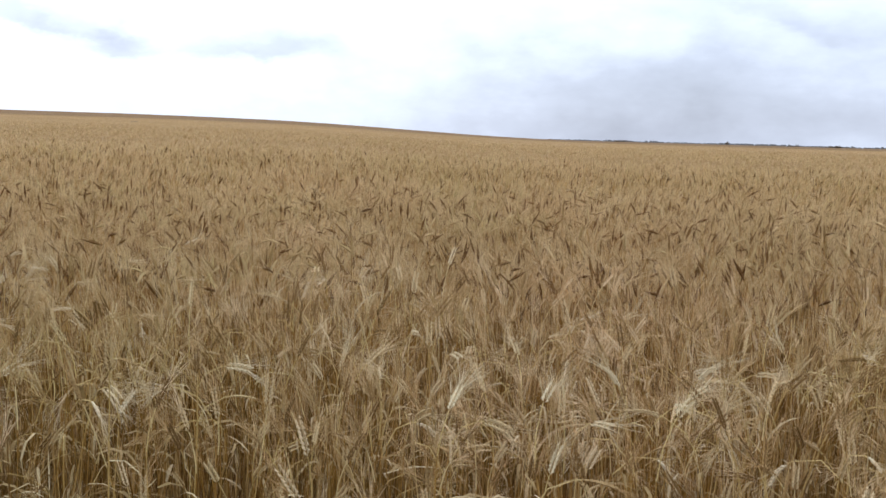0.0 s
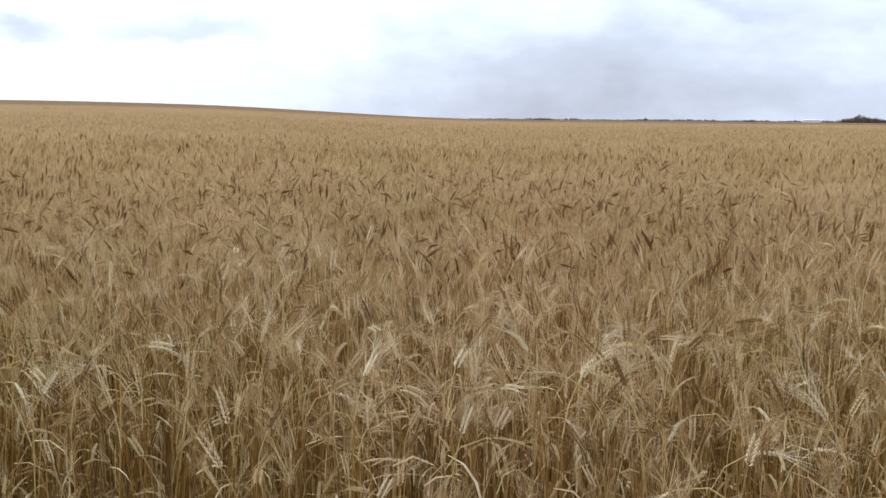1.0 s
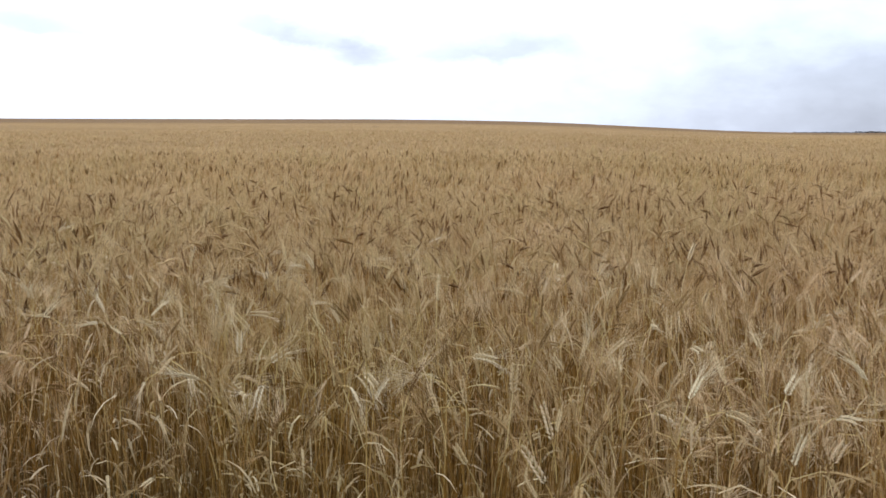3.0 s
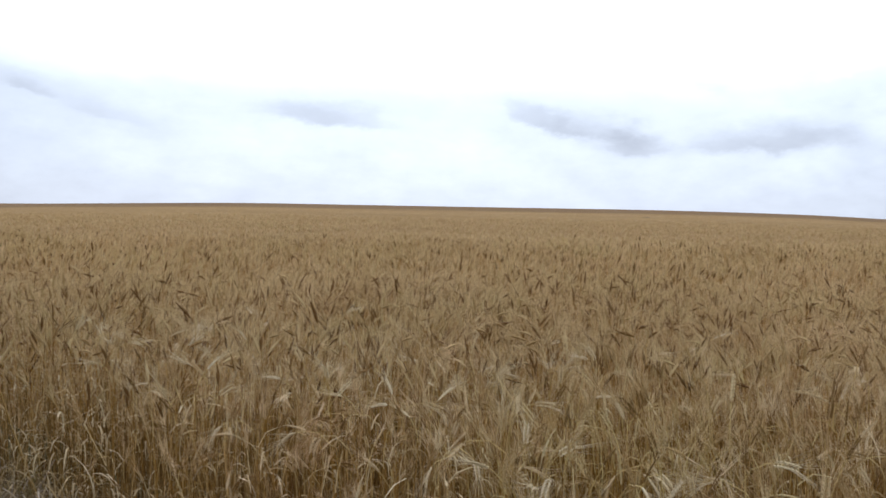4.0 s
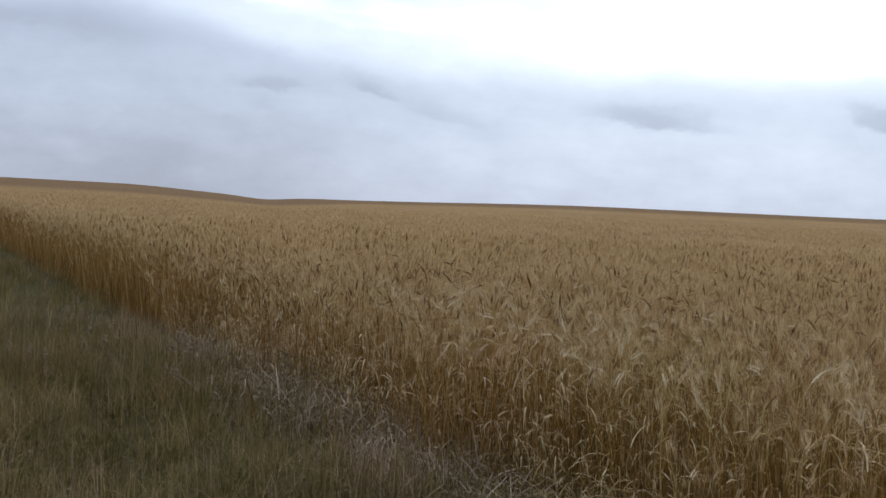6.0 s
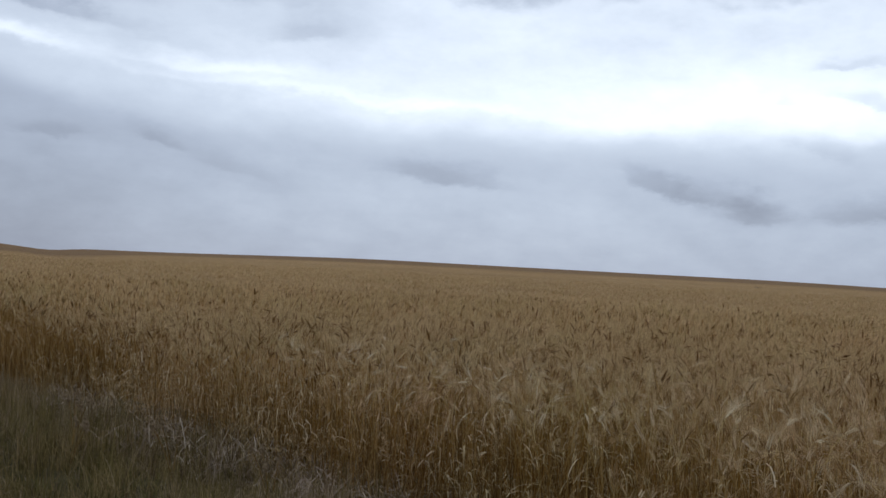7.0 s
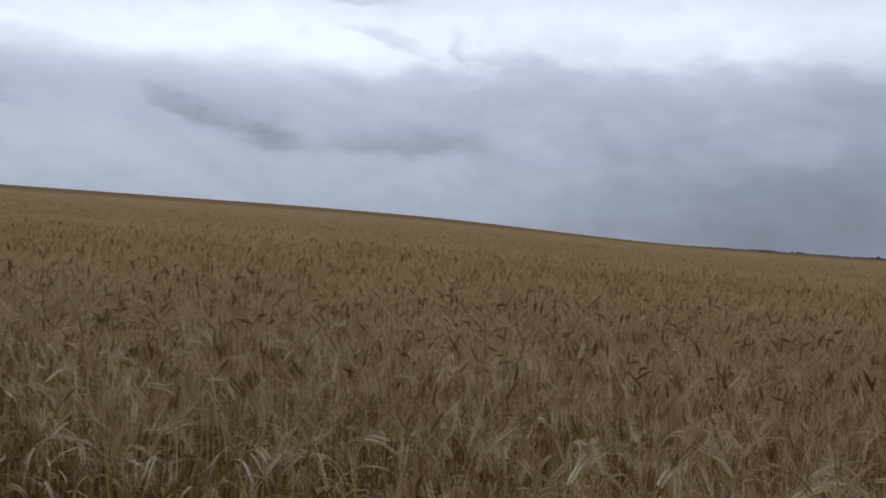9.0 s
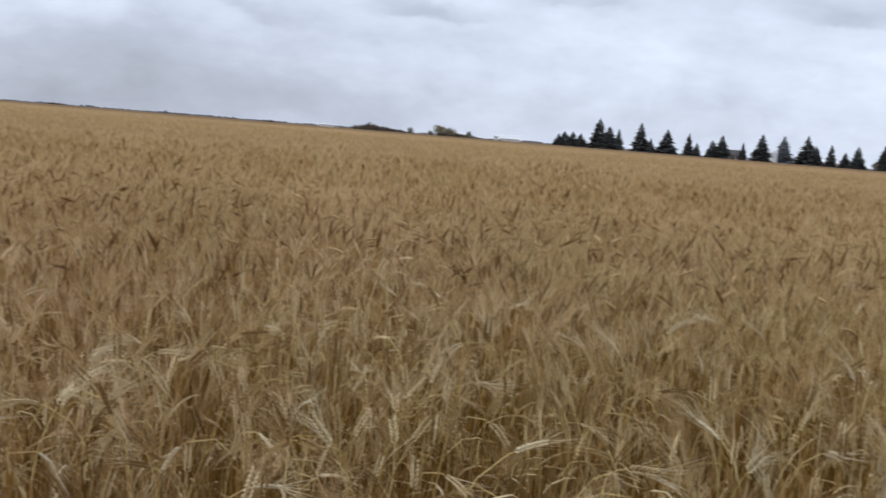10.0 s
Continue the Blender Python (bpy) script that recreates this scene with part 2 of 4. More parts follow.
GREEN_GRASS = straw("green_grass", [(0.0, (0.065, 0.069, 0.020)), (0.5, (0.140, 0.130, 0.040)), (1.0, (0.28, 0.235, 0.09))], 50, sheen=0.06, glow=0.3)
DRY_GRASS = straw("bleached_grass", [(0.0, (0.13, 0.085, 0.045)), (0.5, (0.29, 0.205, 0.115)), (1.0, (0.60, 0.47, 0.31))], 50, sheen=0.06, glow=0.2)
PALE_STRAW = straw("bleached_straw", [(0.0, (0.15, 0.105, 0.07)), (0.5, (0.32, 0.245, 0.17)), (1.0, (0.66, 0.55, 0.42))], 60, sheen=0.1)
PALE_LEAF = straw("bleached_leaf", [(0.0, (0.45, 0.33, 0.17)), (0.5, (0.66, 0.51, 0.29)), (1.0, (0.88, 0.75, 0.50))], 60, sheen=0.1, glow=0.2)
# EDGE_STEM: STEM's straw with the shade of the crop's face put into its colour.
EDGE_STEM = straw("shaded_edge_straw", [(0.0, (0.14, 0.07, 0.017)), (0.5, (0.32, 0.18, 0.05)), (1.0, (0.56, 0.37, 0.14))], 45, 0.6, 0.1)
# Brown lower leaves, darkened further to stand in for shade between the stalks.
LOW_LEAF = straw("brown_shaded_low_leaf", [(0.0, (0.09, 0.046, 0.013)), (0.5, (0.22, 0.122, 0.036)), (1.0, (0.42, 0.27, 0.10))], 60, sheen=0.06)


def earth_material():
    m, n, bsdf, _ = material("dry_earth")
    place = n.add("ShaderNodeTexCoord").outputs["Object"]
    big, mid, fine = n.noise(place, 0.35, 4.0), n.noise(place, 3.0, 5.0), n.noise(place, 38.0, 3.0)
    tone = n.ramp(mid, [(0.3, (0.045, 0.036, 0.016)), (0.55, (0.10, 0.082, 0.036)), (0.8, (0.18, 0.14, 0.07))])
    tone = n.mix(n.step(big, 0.42, 0.62), tone, (0.098, 0.084, 0.036, 1))
    tone = n.mix(0.5, tone, n.ramp(fine, [(0.3, (0.5, 0.5, 0.5)), (0.7, (1.2, 1.2, 1.2))]), "MULTIPLY")
    n.link(tone, bsdf.inputs["Base Color"])
    bsdf.inputs["Roughness"].default_value = 0.95
    bsdf.inputs["Specular IOR Level"].default_value = 0.05
    bump = n.add("ShaderNodeBump")
    bump.inputs["Strength"].default_value, bump.inputs["Distance"].default_value = 0.8, 0.03
    n.link(fine, bump.inputs["Height"])
    n.link(bump.outputs[0], bsdf.inputs["Normal"])
    return m


def canopy_material():
    m, n, bsdf, _ = material("wheat_canopy")
    place = n.add("ShaderNodeTexCoord").outputs["Object"]
    big, mid, fine = n.noise(place, 0.05, 4.0), n.noise(place, 0.6, 5.0), n.noise(place, 9.0, 4.0, 0.7)
    tone = n.ramp(fine, [(0.25, (0.25, 0.14, 0.053)), (0.5, (0.46, 0.293, 0.132)), (0.75, (0.67, 0.475, 0.24))])
    tone = n.mix(0.55, tone, n.ramp(mid, [(0.3, (0.72, 0.70, 0.68)), (0.7, (1.12, 1.12, 1.12))]), "MULTIPLY")
    tone = n.mix(0.5, tone, n.ramp(big, [(0.35, (0.80, 0.76, 0.74)), (0.65, (1.1, 1.1, 1.05))]), "MULTIPLY")
    length = n.add("ShaderNodeVectorMath", operation="LENGTH")
    n.link(place, length.inputs[0])
    at = n.add("ShaderNodeSeparateXYZ")
    n.link(place, at.inputs[0])
    west_hill = n.step(n.math("ARCTAN2", at.outputs[0], at.outputs[1]), -0.60, -0.52, 55.0, 0.0)
    beyond = n.step(n.math("ADD", n.math("ADD", length.outputs["Value"], west_hill), n.math("MULTIPLY", mid, 20.0)), 148, 190)
    tone = n.mix(n.math("MULTIPLY", beyond, 0.58), tone, (0.165, 0.098, 0.062, 1))  # a darker brown band along the crest
    n.link(tone, bsdf.inputs["Base Color"])
    bsdf.inputs["Roughness"].default_value = 0.9
    bsdf.inputs["Specular IOR Level"].default_value = 0.03
    bump = n.add("ShaderNodeBump")
    bump.inputs["Strength"].default_value, bump.inputs["Distance"].default_value = 1.0, 0.12
    n.link(fine, bump.inputs["Height"])
    n.link(bump.outputs[0], bsdf.inputs["Normal"])
    return m


def plain(name, a, b, scale=3.0, rough=0.8):
    m, n, bsdf, _ = material(name)
    place = n.add("ShaderNodeTexCoord").outputs["Object"]
    tone = n.ramp(n.noise(place, scale, 4.0), [(0.3, a), (0.7, b)])
    tone = n.mix(0.35, tone, n.ramp(n.noise(place, scale * 9, 3.0), [(0.3, (0.6, 0.6, 0.6)), (0.7, (1.15, 1.15, 1.15))]), "MULTIPLY")
    n.link(tone, bsdf.inputs["Base Color"])
    bsdf.inputs["Roughness"].default_value = rough
    return m


EARTH, CANOPY = earth_material(), canopy_material()
NEEDLE = plain("spruce_needles", (0.028, 0.032, 0.033), (0.070, 0.072, 0.064), 1.2)
GREY_NEEDLE = plain("grey_spruce_needles", (0.13, 0.15, 0.16), (0.22, 0.24, 0.25), 1.2)
BARK = plain("bark", (0.05, 0.035, 0.025), (0.10, 0.075, 0.055), 6.0)
BUSH = plain("bush_leaves", (0.15, 0.12, 0.09), (0.25, 0.20, 0.15), 0.8)
DULL_BUSH = plain("dull_bush_leaves", (0.25, 0.21, 0.12), (0.38, 0.32, 0.20), 0.8)
# Woods greyed and lightened: the air's haze is mixed into this colour.
HAZED_WOOD = plain("far_woods", (0.10, 0.10, 0.10), (0.16, 0.15, 0.14), 0.03)
WHITE = plain("white_sheeting", (0.86, 0.87, 0.88), (0.92, 0.92, 0.92), 0.4, 0.3)
ROOF = plain("dark_shingle", (0.055, 0.05, 0.05), (0.10, 0.09, 0.085), 1.5)
SIDING = plain("pale_siding", (0.50, 0.48, 0.45), (0.62, 0.60, 0.56), 1.0)

# ---- building blocks ----
rng = np.random.default_rng(11)


def mesh_from(name, verts, tris, mat, smooth=False):
    """A mesh from arrays of vertices and triangles."""
    me = bpy.data.meshes.new(name)
    verts = np.ascontiguousarray(verts, dtype=np.float32)
    tris = np.ascontiguousarray(tris, dtype=np.int32)
    me.vertices.add(len(verts))
    me.vertices.foreach_set("co", verts.ravel())
    me.loops.add(tris.size)
    me.loops.foreach_set("vertex_index", tris.ravel())
    me.polygons.add(len(tris))
    me.polygons.foreach_set("loop_start", np.arange(0, tris.size, 3, dtype=np.int32))
    me.polygons.foreach_set("use_smooth", np.full(len(tris), smooth, dtype=bool))
    me.materials.append(mat)
    me.update(calc_edges=True)
    return me


def under(ob, parent):
    ob.parent = parent
    return ob


def join(pieces):
    """One array of vertices and one of triangles from a list of (verts, tris)."""
    vs, ts, base = [], [], 0
    for v, t in pieces:
        v, t = np.asarray(v, float), np.asarray(t, int)
        if len(v) == 0:
            continue
        vs.append(v)
        ts.append(t + base)
        base += len(v)
    if not vs:
        return np.zeros((0, 3)), np.zeros((0, 3), int)
    return np.concatenate(vs), np.concatenate(ts)


def sstep(a, b, x):
    t = np.clip((np.asarray(x, float) - a) / (b - a), 0, 1)
    return t * t * (3 - 2 * t)


# ---- the lie of the land ----
EDGE_N, EDGE_U, EDGE_D = np.array([0.595, 0.804]), np.array([-0.804, 0.595]), 1.97  # the field's edge: normal, direction, distance
TOP = 0.91  # height of the standing wheat
CREST = 260.0


def rise(az):
    """The crest's angle above the eye, in degrees, by azimuth: a long low swell, a dip and a second swell."""
    s = 0.42 * (1 - sstep(6, 23.5, az)) + 0.30 * sstep(-34, -18, az) * (1 - sstep(-2, 20, az))
    s = s + 0.30 * (1 - sstep(-43, -36, az)) - 0.14 * np.exp(-(((az + 35.5) / 1.3) ** 2))
    return s * sstep(-150, -95, az)


def land(x, y):
    x, y = np.asarray(x, float), np.asarray(y, float)
    r, az = np.hypot(x, y), np.degrees(np.arctan2(x, y))
    crest = 1.42 - TOP + CREST * np.tan(np.radians(rise(az)))
    roll = 0.03 * np.sin(x * 0.9 + 1.0) * np.sin(y * 0.7) * sstep(3, 12, r)
    return crest * np.clip((r - 14) / (CREST - 14), 0, 1) ** 1.25 + roll * (1 - sstep(60, 160, r))


def into_field(x, y):
    """Metres inside the field's ragged edge."""
    wob = 0.10 * np.sin((x * EDGE_U[0] + y * EDGE_U[1]) * 2.3) + 0.06 * np.sin((x * EDGE_U[0] + y * EDGE_U[1]) * 6.1 + 1)
    return x * EDGE_N[0] + y * EDGE_N[1] - EDGE_D + wob


def polar_sheet(radii, azs, height):
    a, r = np.meshgrid(np.radians(azs), radii, indexing="ij")
    x, y = r * np.sin(a), r * np.cos(a)
    v = np.stack([x, y, height(x, y)], -1).reshape(-1, 3)
    n, m = len(azs), len(radii)
    i = (np.arange(n - 1)[:, None] * m + np.arange(m - 1)[None, :]).ravel()
    t = np.concatenate([np.stack([i, i + 1, i + m + 1], 1), np.stack([i, i + m + 1, i + m], 1)])
    return v, t


radii = np.concatenate([[0.0], np.geomspace(0.5, 4500, 120)])
v, t = polar_sheet(radii, np.linspace(-180, 180, 361), land)
ground = new("ground", mesh_from("ground", v, t[:, ::-1], EARTH, True))
tagged(ground, "dry brown earth running to a low rolling horizon", "ground", kind="structure")

# ---- wheat ----


def path_of(height, lean, nod, neck, ear, steps=6):
    """A stalk's line in its own plane (out, up), and its direction angle: upright stem, bent neck, hanging ear."""
    s = np.concatenate([np.linspace(0, height - neck, steps - 2)[:-1], np.linspace(height - neck, height, 4), height + np.linspace(ear / 6, ear, 6)])
    ang = lean + (nod - lean) * sstep(height - neck, height + ear * 0.35, s)
    ang = ang + 0.25 * nod * sstep(height, height + ear, s)
    ds = np.diff(s, prepend=0)
    mid = (ang + np.concatenate([[lean], ang[:-1]])) / 2
    return s, np.cumsum(np.sin(mid) * ds), np.cumsum(np.cos(mid) * ds), ang


def tube(points, radius, sides):
    """A thin tube along points (n, 3) with a radius for each."""
    n = len(points)
    tang = np.gradient(points, axis=0)
    tang /= np.linalg.norm(tang, axis=1)[:, None] + 1e-9
    side = np.cross(tang, [0, 1, 0])
    side /= np.linalg.norm(side, axis=1)[:, None] + 1e-9
    upv = np.cross(side, tang)
    a = np.linspace(0, 2 * np.pi, sides, endpoint=False)
    ring = side[:, None] * np.cos(a)[None, :, None] + upv[:, None] * np.sin(a)[None, :, None]
    v = (points[:, None] + ring * np.asarray(radius)[:, None, None]).reshape(-1, 3)
    t = []
    for i in range(n - 1):
        for j in range(sides):
            k = (j + 1) % sides
            p, q, r2, s2 = i * sides + j, i * sides + k, (i + 1) * sides + k, (i + 1) * sides + j
            t += [(p, q, r2), (p, r2, s2)]
    return v, np.array(t)


def ribbon(points, side, width):
    w = np.asarray(width)[:, None] * np.asarray(side)
    v = np.concatenate([points - w, points + w])
    n = len(points)
    i = np.arange(n - 1)
    return v, np.concatenate([np.stack([i, i + 1, n + i + 1], 1), np.stack([i, n + i + 1, n + i], 1)])


def stalk(r, level, nod, height, loose=False):
    """One wheat plant as parts; level 0 is the finest."""
    ear_len = r.uniform(0.062, 0.090) if level == 0 else r.uniform(0.088, 0.118)
    s, ox, oz, ang = path_of(height, r.uniform(-0.10, 0.14), nod, r.uniform(0.10, 0.2), ear_len)
    line = np.stack([ox, r.uniform(-0.02, 0.02) * np.sin(s * 4), oz], 1)
    stem_pts = line[: len(line) - 5]
    tip = line[len(line) - 6:]
    tang = np.stack([np.sin(ang), 0 * ang, np.cos(ang)], 1)[len(line) - 6:]
    parts = {"stem": [], "neck": [], "ear": [], "awn": [], "leaf": []}
    fat = {0: 0.0015, 1: 0.0017, 2: 0.0026, 3: 0.005}[level]
    if level == 0:
        girth = np.linspace(fat * 1.25, fat * 0.8, len(stem_pts))
        parts["stem"].append(tube(stem_pts[:-3], girth[:-3], 3))
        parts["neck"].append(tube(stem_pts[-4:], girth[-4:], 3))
    elif level < 3:
        keep = stem_pts[[len(stem_pts) // 3, -3, -1]] if level == 2 else stem_pts[[1, 3, -3, -1]]
        parts["stem"].append(ribbon(keep, [math.cos(r.uniform(0, 3)), math.sin(r.uniform(0, 3)), 0], np.full(len(keep), fat)))
    twist = r.uniform(0, np.pi)
    lat = np.array([0, math.cos(twist), 0])[None] + np.cross(tang, [0, 1, 0]) * math.sin(twist)
    across = np.cross(tang, lat)
    along = lambda f: [np.array([np.interp(f, np.linspace(0, 1, 6), a[:, k]) for k in range(3)]) for a in (tip, tang, lat, across)]
    if level == 0:
        count = 14
        chain, beard = [], []
        for i in range(count):
            p, d, l, c = along(0.02 + 0.9 * i / (count - 1))
            side = 1 if i % 2 else -1
            size = (0.75 + 0.35 * math.sin(math.pi * (0.15 + 0.8 * i / count))) * r.uniform(0.9, 1.1)
            out_dir = d * 0.93 + l * side * 0.36
            base, mid_p = p + l * side * 0.0012, p + l * side * 0.0042 + out_dir * 0.006
            end = base + out_dir * 0.0145 * size
            w1, w2 = l * 0.0030 * size, c * 0.0034 * size
            link = [(0, 6, 7)] if i < count - 1 else []
            chain.append((np.array([base, mid_p + w1, mid_p + w2, mid_p - w1, mid_p - w2, end]),
                          [(0, 2, 1), (0, 3, 2), (0, 4, 3), (0, 1, 4), (5, 1, 2), (5, 2, 3), (5, 3, 4), (5, 4, 1)] + link))
            for _ in range(2 if loose or i % 3 == 0 else 1):
                aw = d + l * side * r.uniform(0.05, 0.62) + c * r.uniform(-0.42, 0.42)
                aw /= np.linalg.norm(aw)
                wide = np.cross(aw, r.normal(size=3))
                wide *= 0.0005 / np.linalg.norm(wide)
                bow = end + aw * 0.04 * size
                far = end + aw * r.uniform(0.07, 0.12) + l * side * 0.006
                link = [(0, 1, 5)] if i < count - 1 else []
                beard.append((np.array([end - wide, end + wide, bow - wide * 0.8, bow + wide * 0.8, far]), [(0, 1, 3), (0, 3, 2), (2, 3, 4)] + link))
        parts["ear"].append(join(chain))
        parts["awn"].append(join(beard))
    else:
        sides, rings, wide_r = {1: (4, (0.0, 0.42, 1.0), 0.0072), 2: (3, (0.0, 0.4, 1.0), 0.0115), 3: (3, (0.0, 0.45, 1.0), 0.0115)}[level]
        pts = np.array([along(f)[0] for f in rings])
        if level > 1:
            parts["ear"].append(ribbon(pts, [math.cos(twist), math.sin(twist), 0], wide_r * np.array([0.4, 1, 0.15])))
        prof = {1: [0.3, 1, 0.15], 2: [0.3, 1, 0.1], 3: [0.3, 1, 0.1]}[level]
        radius = np.array([wide_r * (q if q > 0.02 else 0.4) for q in prof])
        if level < 2:
            parts["ear"].append(tube(pts, radius, sides))
        count, thick = {1: (15, 0.0008), 2: (8, 0.0017), 3: (3, 0.0055)}[level]
        for i in range(count):
            p, d, l, c = along(r.uniform(0.2, 1.0))
            aw = d + l * r.uniform(-0.6, 0.6) + c * r.uniform(-0.6, 0.6)
            aw /= np.linalg.norm(aw)
            wide = np.cross(aw, r.normal(size=3))
            wide *= thick / np.linalg.norm(wide)
            parts["awn"].append((np.array([p - wide, p + wide, p + aw * r.uniform(0.08, 0.135)]), [(0, 1, 2)]))
    for _ in range({0: 2, 1: 1, 2: 0, 3: 0}[level]):
        at = r.uniform(0.2, 0.82) * height
        p0 = np.array([np.interp(at, s, line[:, k]) for k in range(3)])
        turn_a, long_l, up0 = r.uniform(0, 2 * np.pi), r.uniform(0.10, 0.2), r.uniform(0.2, 1.3)
        u = np.linspace(0, 1, 5)
        droop = up0 + u * r.uniform(1.0, 2.6)
        hx, hz = np.cumsum(np.sin(droop)) * long_l / 5, np.cumsum(np.cos(droop)) * long_l / 5
        pts = p0 + np.stack([hx * math.cos(turn_a), hx * math.sin(turn_a), hz], 1)
        parts["leaf"].append(ribbon(pts, [-math.sin(turn_a), math.cos(turn_a), 0.3], 0.0042 * np.array([0.6, 1, 0.9, 0.6, 0.1])))
    if loose:
        parts["leaves"] = list(parts["leaf"])
    return {k: p if k == "leaves" else join(p) for k, p in parts.items()}


def nod_angle(r, level):
    if r.random() < (0.52, 0.88, 0.92, 0.92)[level]:
        return r.uniform(0.05, 0.75 if level == 0 else 0.62)
    return r.uniform(0.6, (2.3, 1.4, 1.1, 1.1)[level])


def bank(level, count, seed):
    r = np.random.default_rng(seed)
    made = []
    for _ in range(count):
        nod = nod_angle(r, level)
        made.append(stalk(r, level, nod, r.uniform(0.72, 0.89) + 0.05 * max(0, nod - 1)))
    return made


def scatter(bank_of, xy, r, tilt=0.13):
    """All the plants at xy, each a turned, leaning, scaled copy of one of the bank, as arrays by part."""
    which = r.integers(0, len(bank_of), len(xy))
    ground_z = land(xy[:, 0], xy[:, 1])
    result = {}
    yaw = r.uniform(0, 2 * np.pi, len(xy))
    size = r.normal(1.0, 0.05, len(xy))
    lx, ly = r.normal(0.0, tilt, len(xy)) + 0.03, r.normal(0, tilt, len(xy))
    px, py = xy[:, 0], xy[:, 1]
    wave = np.sin(px * 2.1 + 1.3 * np.sin(py * 1.3)) * np.sin(py * 1.7 + 1.1 * np.sin(px * 0.9 + 2))
    gust = np.sin(px * 0.55 + 0.8 * np.sin(py * 0.6) + 1) * np.cos(py * 0.5 + 0.4 * px)
    size = size * (1 + 0.035 * wave + 0.03 * gust)
    lx, ly = lx + 0.12 * gust + 0.07 * wave, ly + 0.06 * wave
    rim = np.exp(-into_field(px, py) / 0.45)
    size = size * (1 - rim * 0.62 * r.random(len(xy)) ** 1.2)
    push = rim * r.uniform(0.0, 0.38, len(xy))
    lx, ly = lx - EDGE_N[0] * push, ly - EDGE_N[1] * push
    for key in ("stem", "neck", "ear", "awn", "leaf"):
        vs, ts, base = [], [], 0
        for b, plant in enumerate(bank_of):
            v, t = plant[key]
            pick = np.nonzero(which == b)[0]
            if len(v) == 0 or len(pick) == 0:
                continue
            c, s_ = np.cos(yaw[pick])[:, None], np.sin(yaw[pick])[:, None]
            k = size[pick][:, None]
            X, Y, Z = (v[:, 0] * c - v[:, 1] * s_) * k, (v[:, 0] * s_ + v[:, 1] * c) * k, v[None, :, 2] * k
            X = X + lx[pick][:, None] * Z + xy[pick, 0][:, None]
            Y = Y + ly[pick][:, None] * Z + xy[pick, 1][:, None]
            Z = Z + ground_z[pick][:, None]
            vs.append(np.stack([X, Y, Z], -1).reshape(-1, 3))
            ts.append((t[None] + (np.arange(len(pick)) * len(v))[:, None, None] + base).reshape(-1, 3))
            base += len(pick) * len(v)
        if vs:
            result[key] = (np.concatenate(vs), np.concatenate(ts))
    return result


def spots(r, r0, r1, a0, a1, density):
    """Random places in a ring sector that lie within the field."""
    area = radians(a1 - a0) / 2 * (r1 * r1 - r0 * r0)
    n = int(area * density)
    rr, aa = np.sqrt(r.uniform(r0 * r0, r1 * r1, n)), np.radians(r.uniform(a0, a1, n))
    xy = np.stack([rr * np.sin(aa), rr * np.cos(aa)], 1)
    return xy[into_field(xy[:, 0], xy[:, 1]) > 0]


wheat_field = tagged(new("wheat_field"), "ripe golden-brown bearded wheat standing thick to the horizon", "wheat field", kind="stuff")
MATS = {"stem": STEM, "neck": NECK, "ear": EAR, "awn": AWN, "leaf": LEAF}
LEVELS = [  # name, level, bank, from, to, azimuths, plants to a square metre
    ("near", 0, 34, 1.3, 4.4, -62, 104, 205),
    ("middle", 1, 24, 4.4, 10.5, -62, 78, 160),
    ("farther", 2, 20, 10.5, 25.0, -62, 76, 52),
    ("distant", 3, 10, 25.0, 80.0, -62, 76, 9.5),
]
for word, level, count, r0, r1, a0, a1, density in LEVELS:
    xy = spots(rng, r0, r1, a0, a1, density)
    for key, (v, t) in scatter(bank(level, count, 100 + level), xy, rng, 0.10).items():
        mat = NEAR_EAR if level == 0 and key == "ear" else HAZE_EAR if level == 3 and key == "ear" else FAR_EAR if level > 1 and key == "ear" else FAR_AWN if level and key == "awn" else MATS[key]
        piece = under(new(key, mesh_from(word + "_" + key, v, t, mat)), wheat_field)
        tagged(piece, kind="stuff")

def shoots(r, xy, low=0.35, high=0.72, thick=0.003):
    """Short earless shoots that fill the crop between the stalks."""
    n = len(xy)
    h, yaw = r.uniform(low, high, n), r.uniform(0, np.pi, n)
    ax, ay = r.normal(0, 0.12, n), r.normal(0, 0.12, n)
    z0 = land(xy[:, 0], xy[:, 1])
    w = r.uniform(0.4 * thick, thick, n)
    dx, dy = np.cos(yaw) * w, np.sin(yaw) * w
    rows_v = []
    for f in (0.0, 0.6, 1.0):
        k = 1.0 if f < 0.9 else 0.2
        cx, cy, cz = xy[:, 0] + ax * h * f, xy[:, 1] + ay * h * f, z0 + h * f
        rows_v += [np.stack([cx - dx * k, cy - dy * k, cz], 1), np.stack([cx + dx * k, cy + dy * k, cz], 1)]
    v = np.stack(rows_v, 1).reshape(-1, 3)
    t1 = np.array([(0, 1, 3), (0, 3, 2), (2, 3, 5), (2, 5, 4)])
    return v, (t1[None] + (np.arange(n) * 6)[:, None, None]).reshape(-1, 3)


# Dark filler low in the crop, its colour holding the shade of the gaps.
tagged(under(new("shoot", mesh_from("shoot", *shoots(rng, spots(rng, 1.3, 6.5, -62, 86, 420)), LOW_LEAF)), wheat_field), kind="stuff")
inner = spots(rng, 1.3, 5.0, -62, 86, 190)
inner = inner[into_field(inner[:, 0], inner[:, 1]) > 0.3]
tagged(under(new("straw", mesh_from("bare_straw", *shoots(rng, inner, 0.6, 0.86, 0.0028), STEM)), wheat_field), kind="stuff")

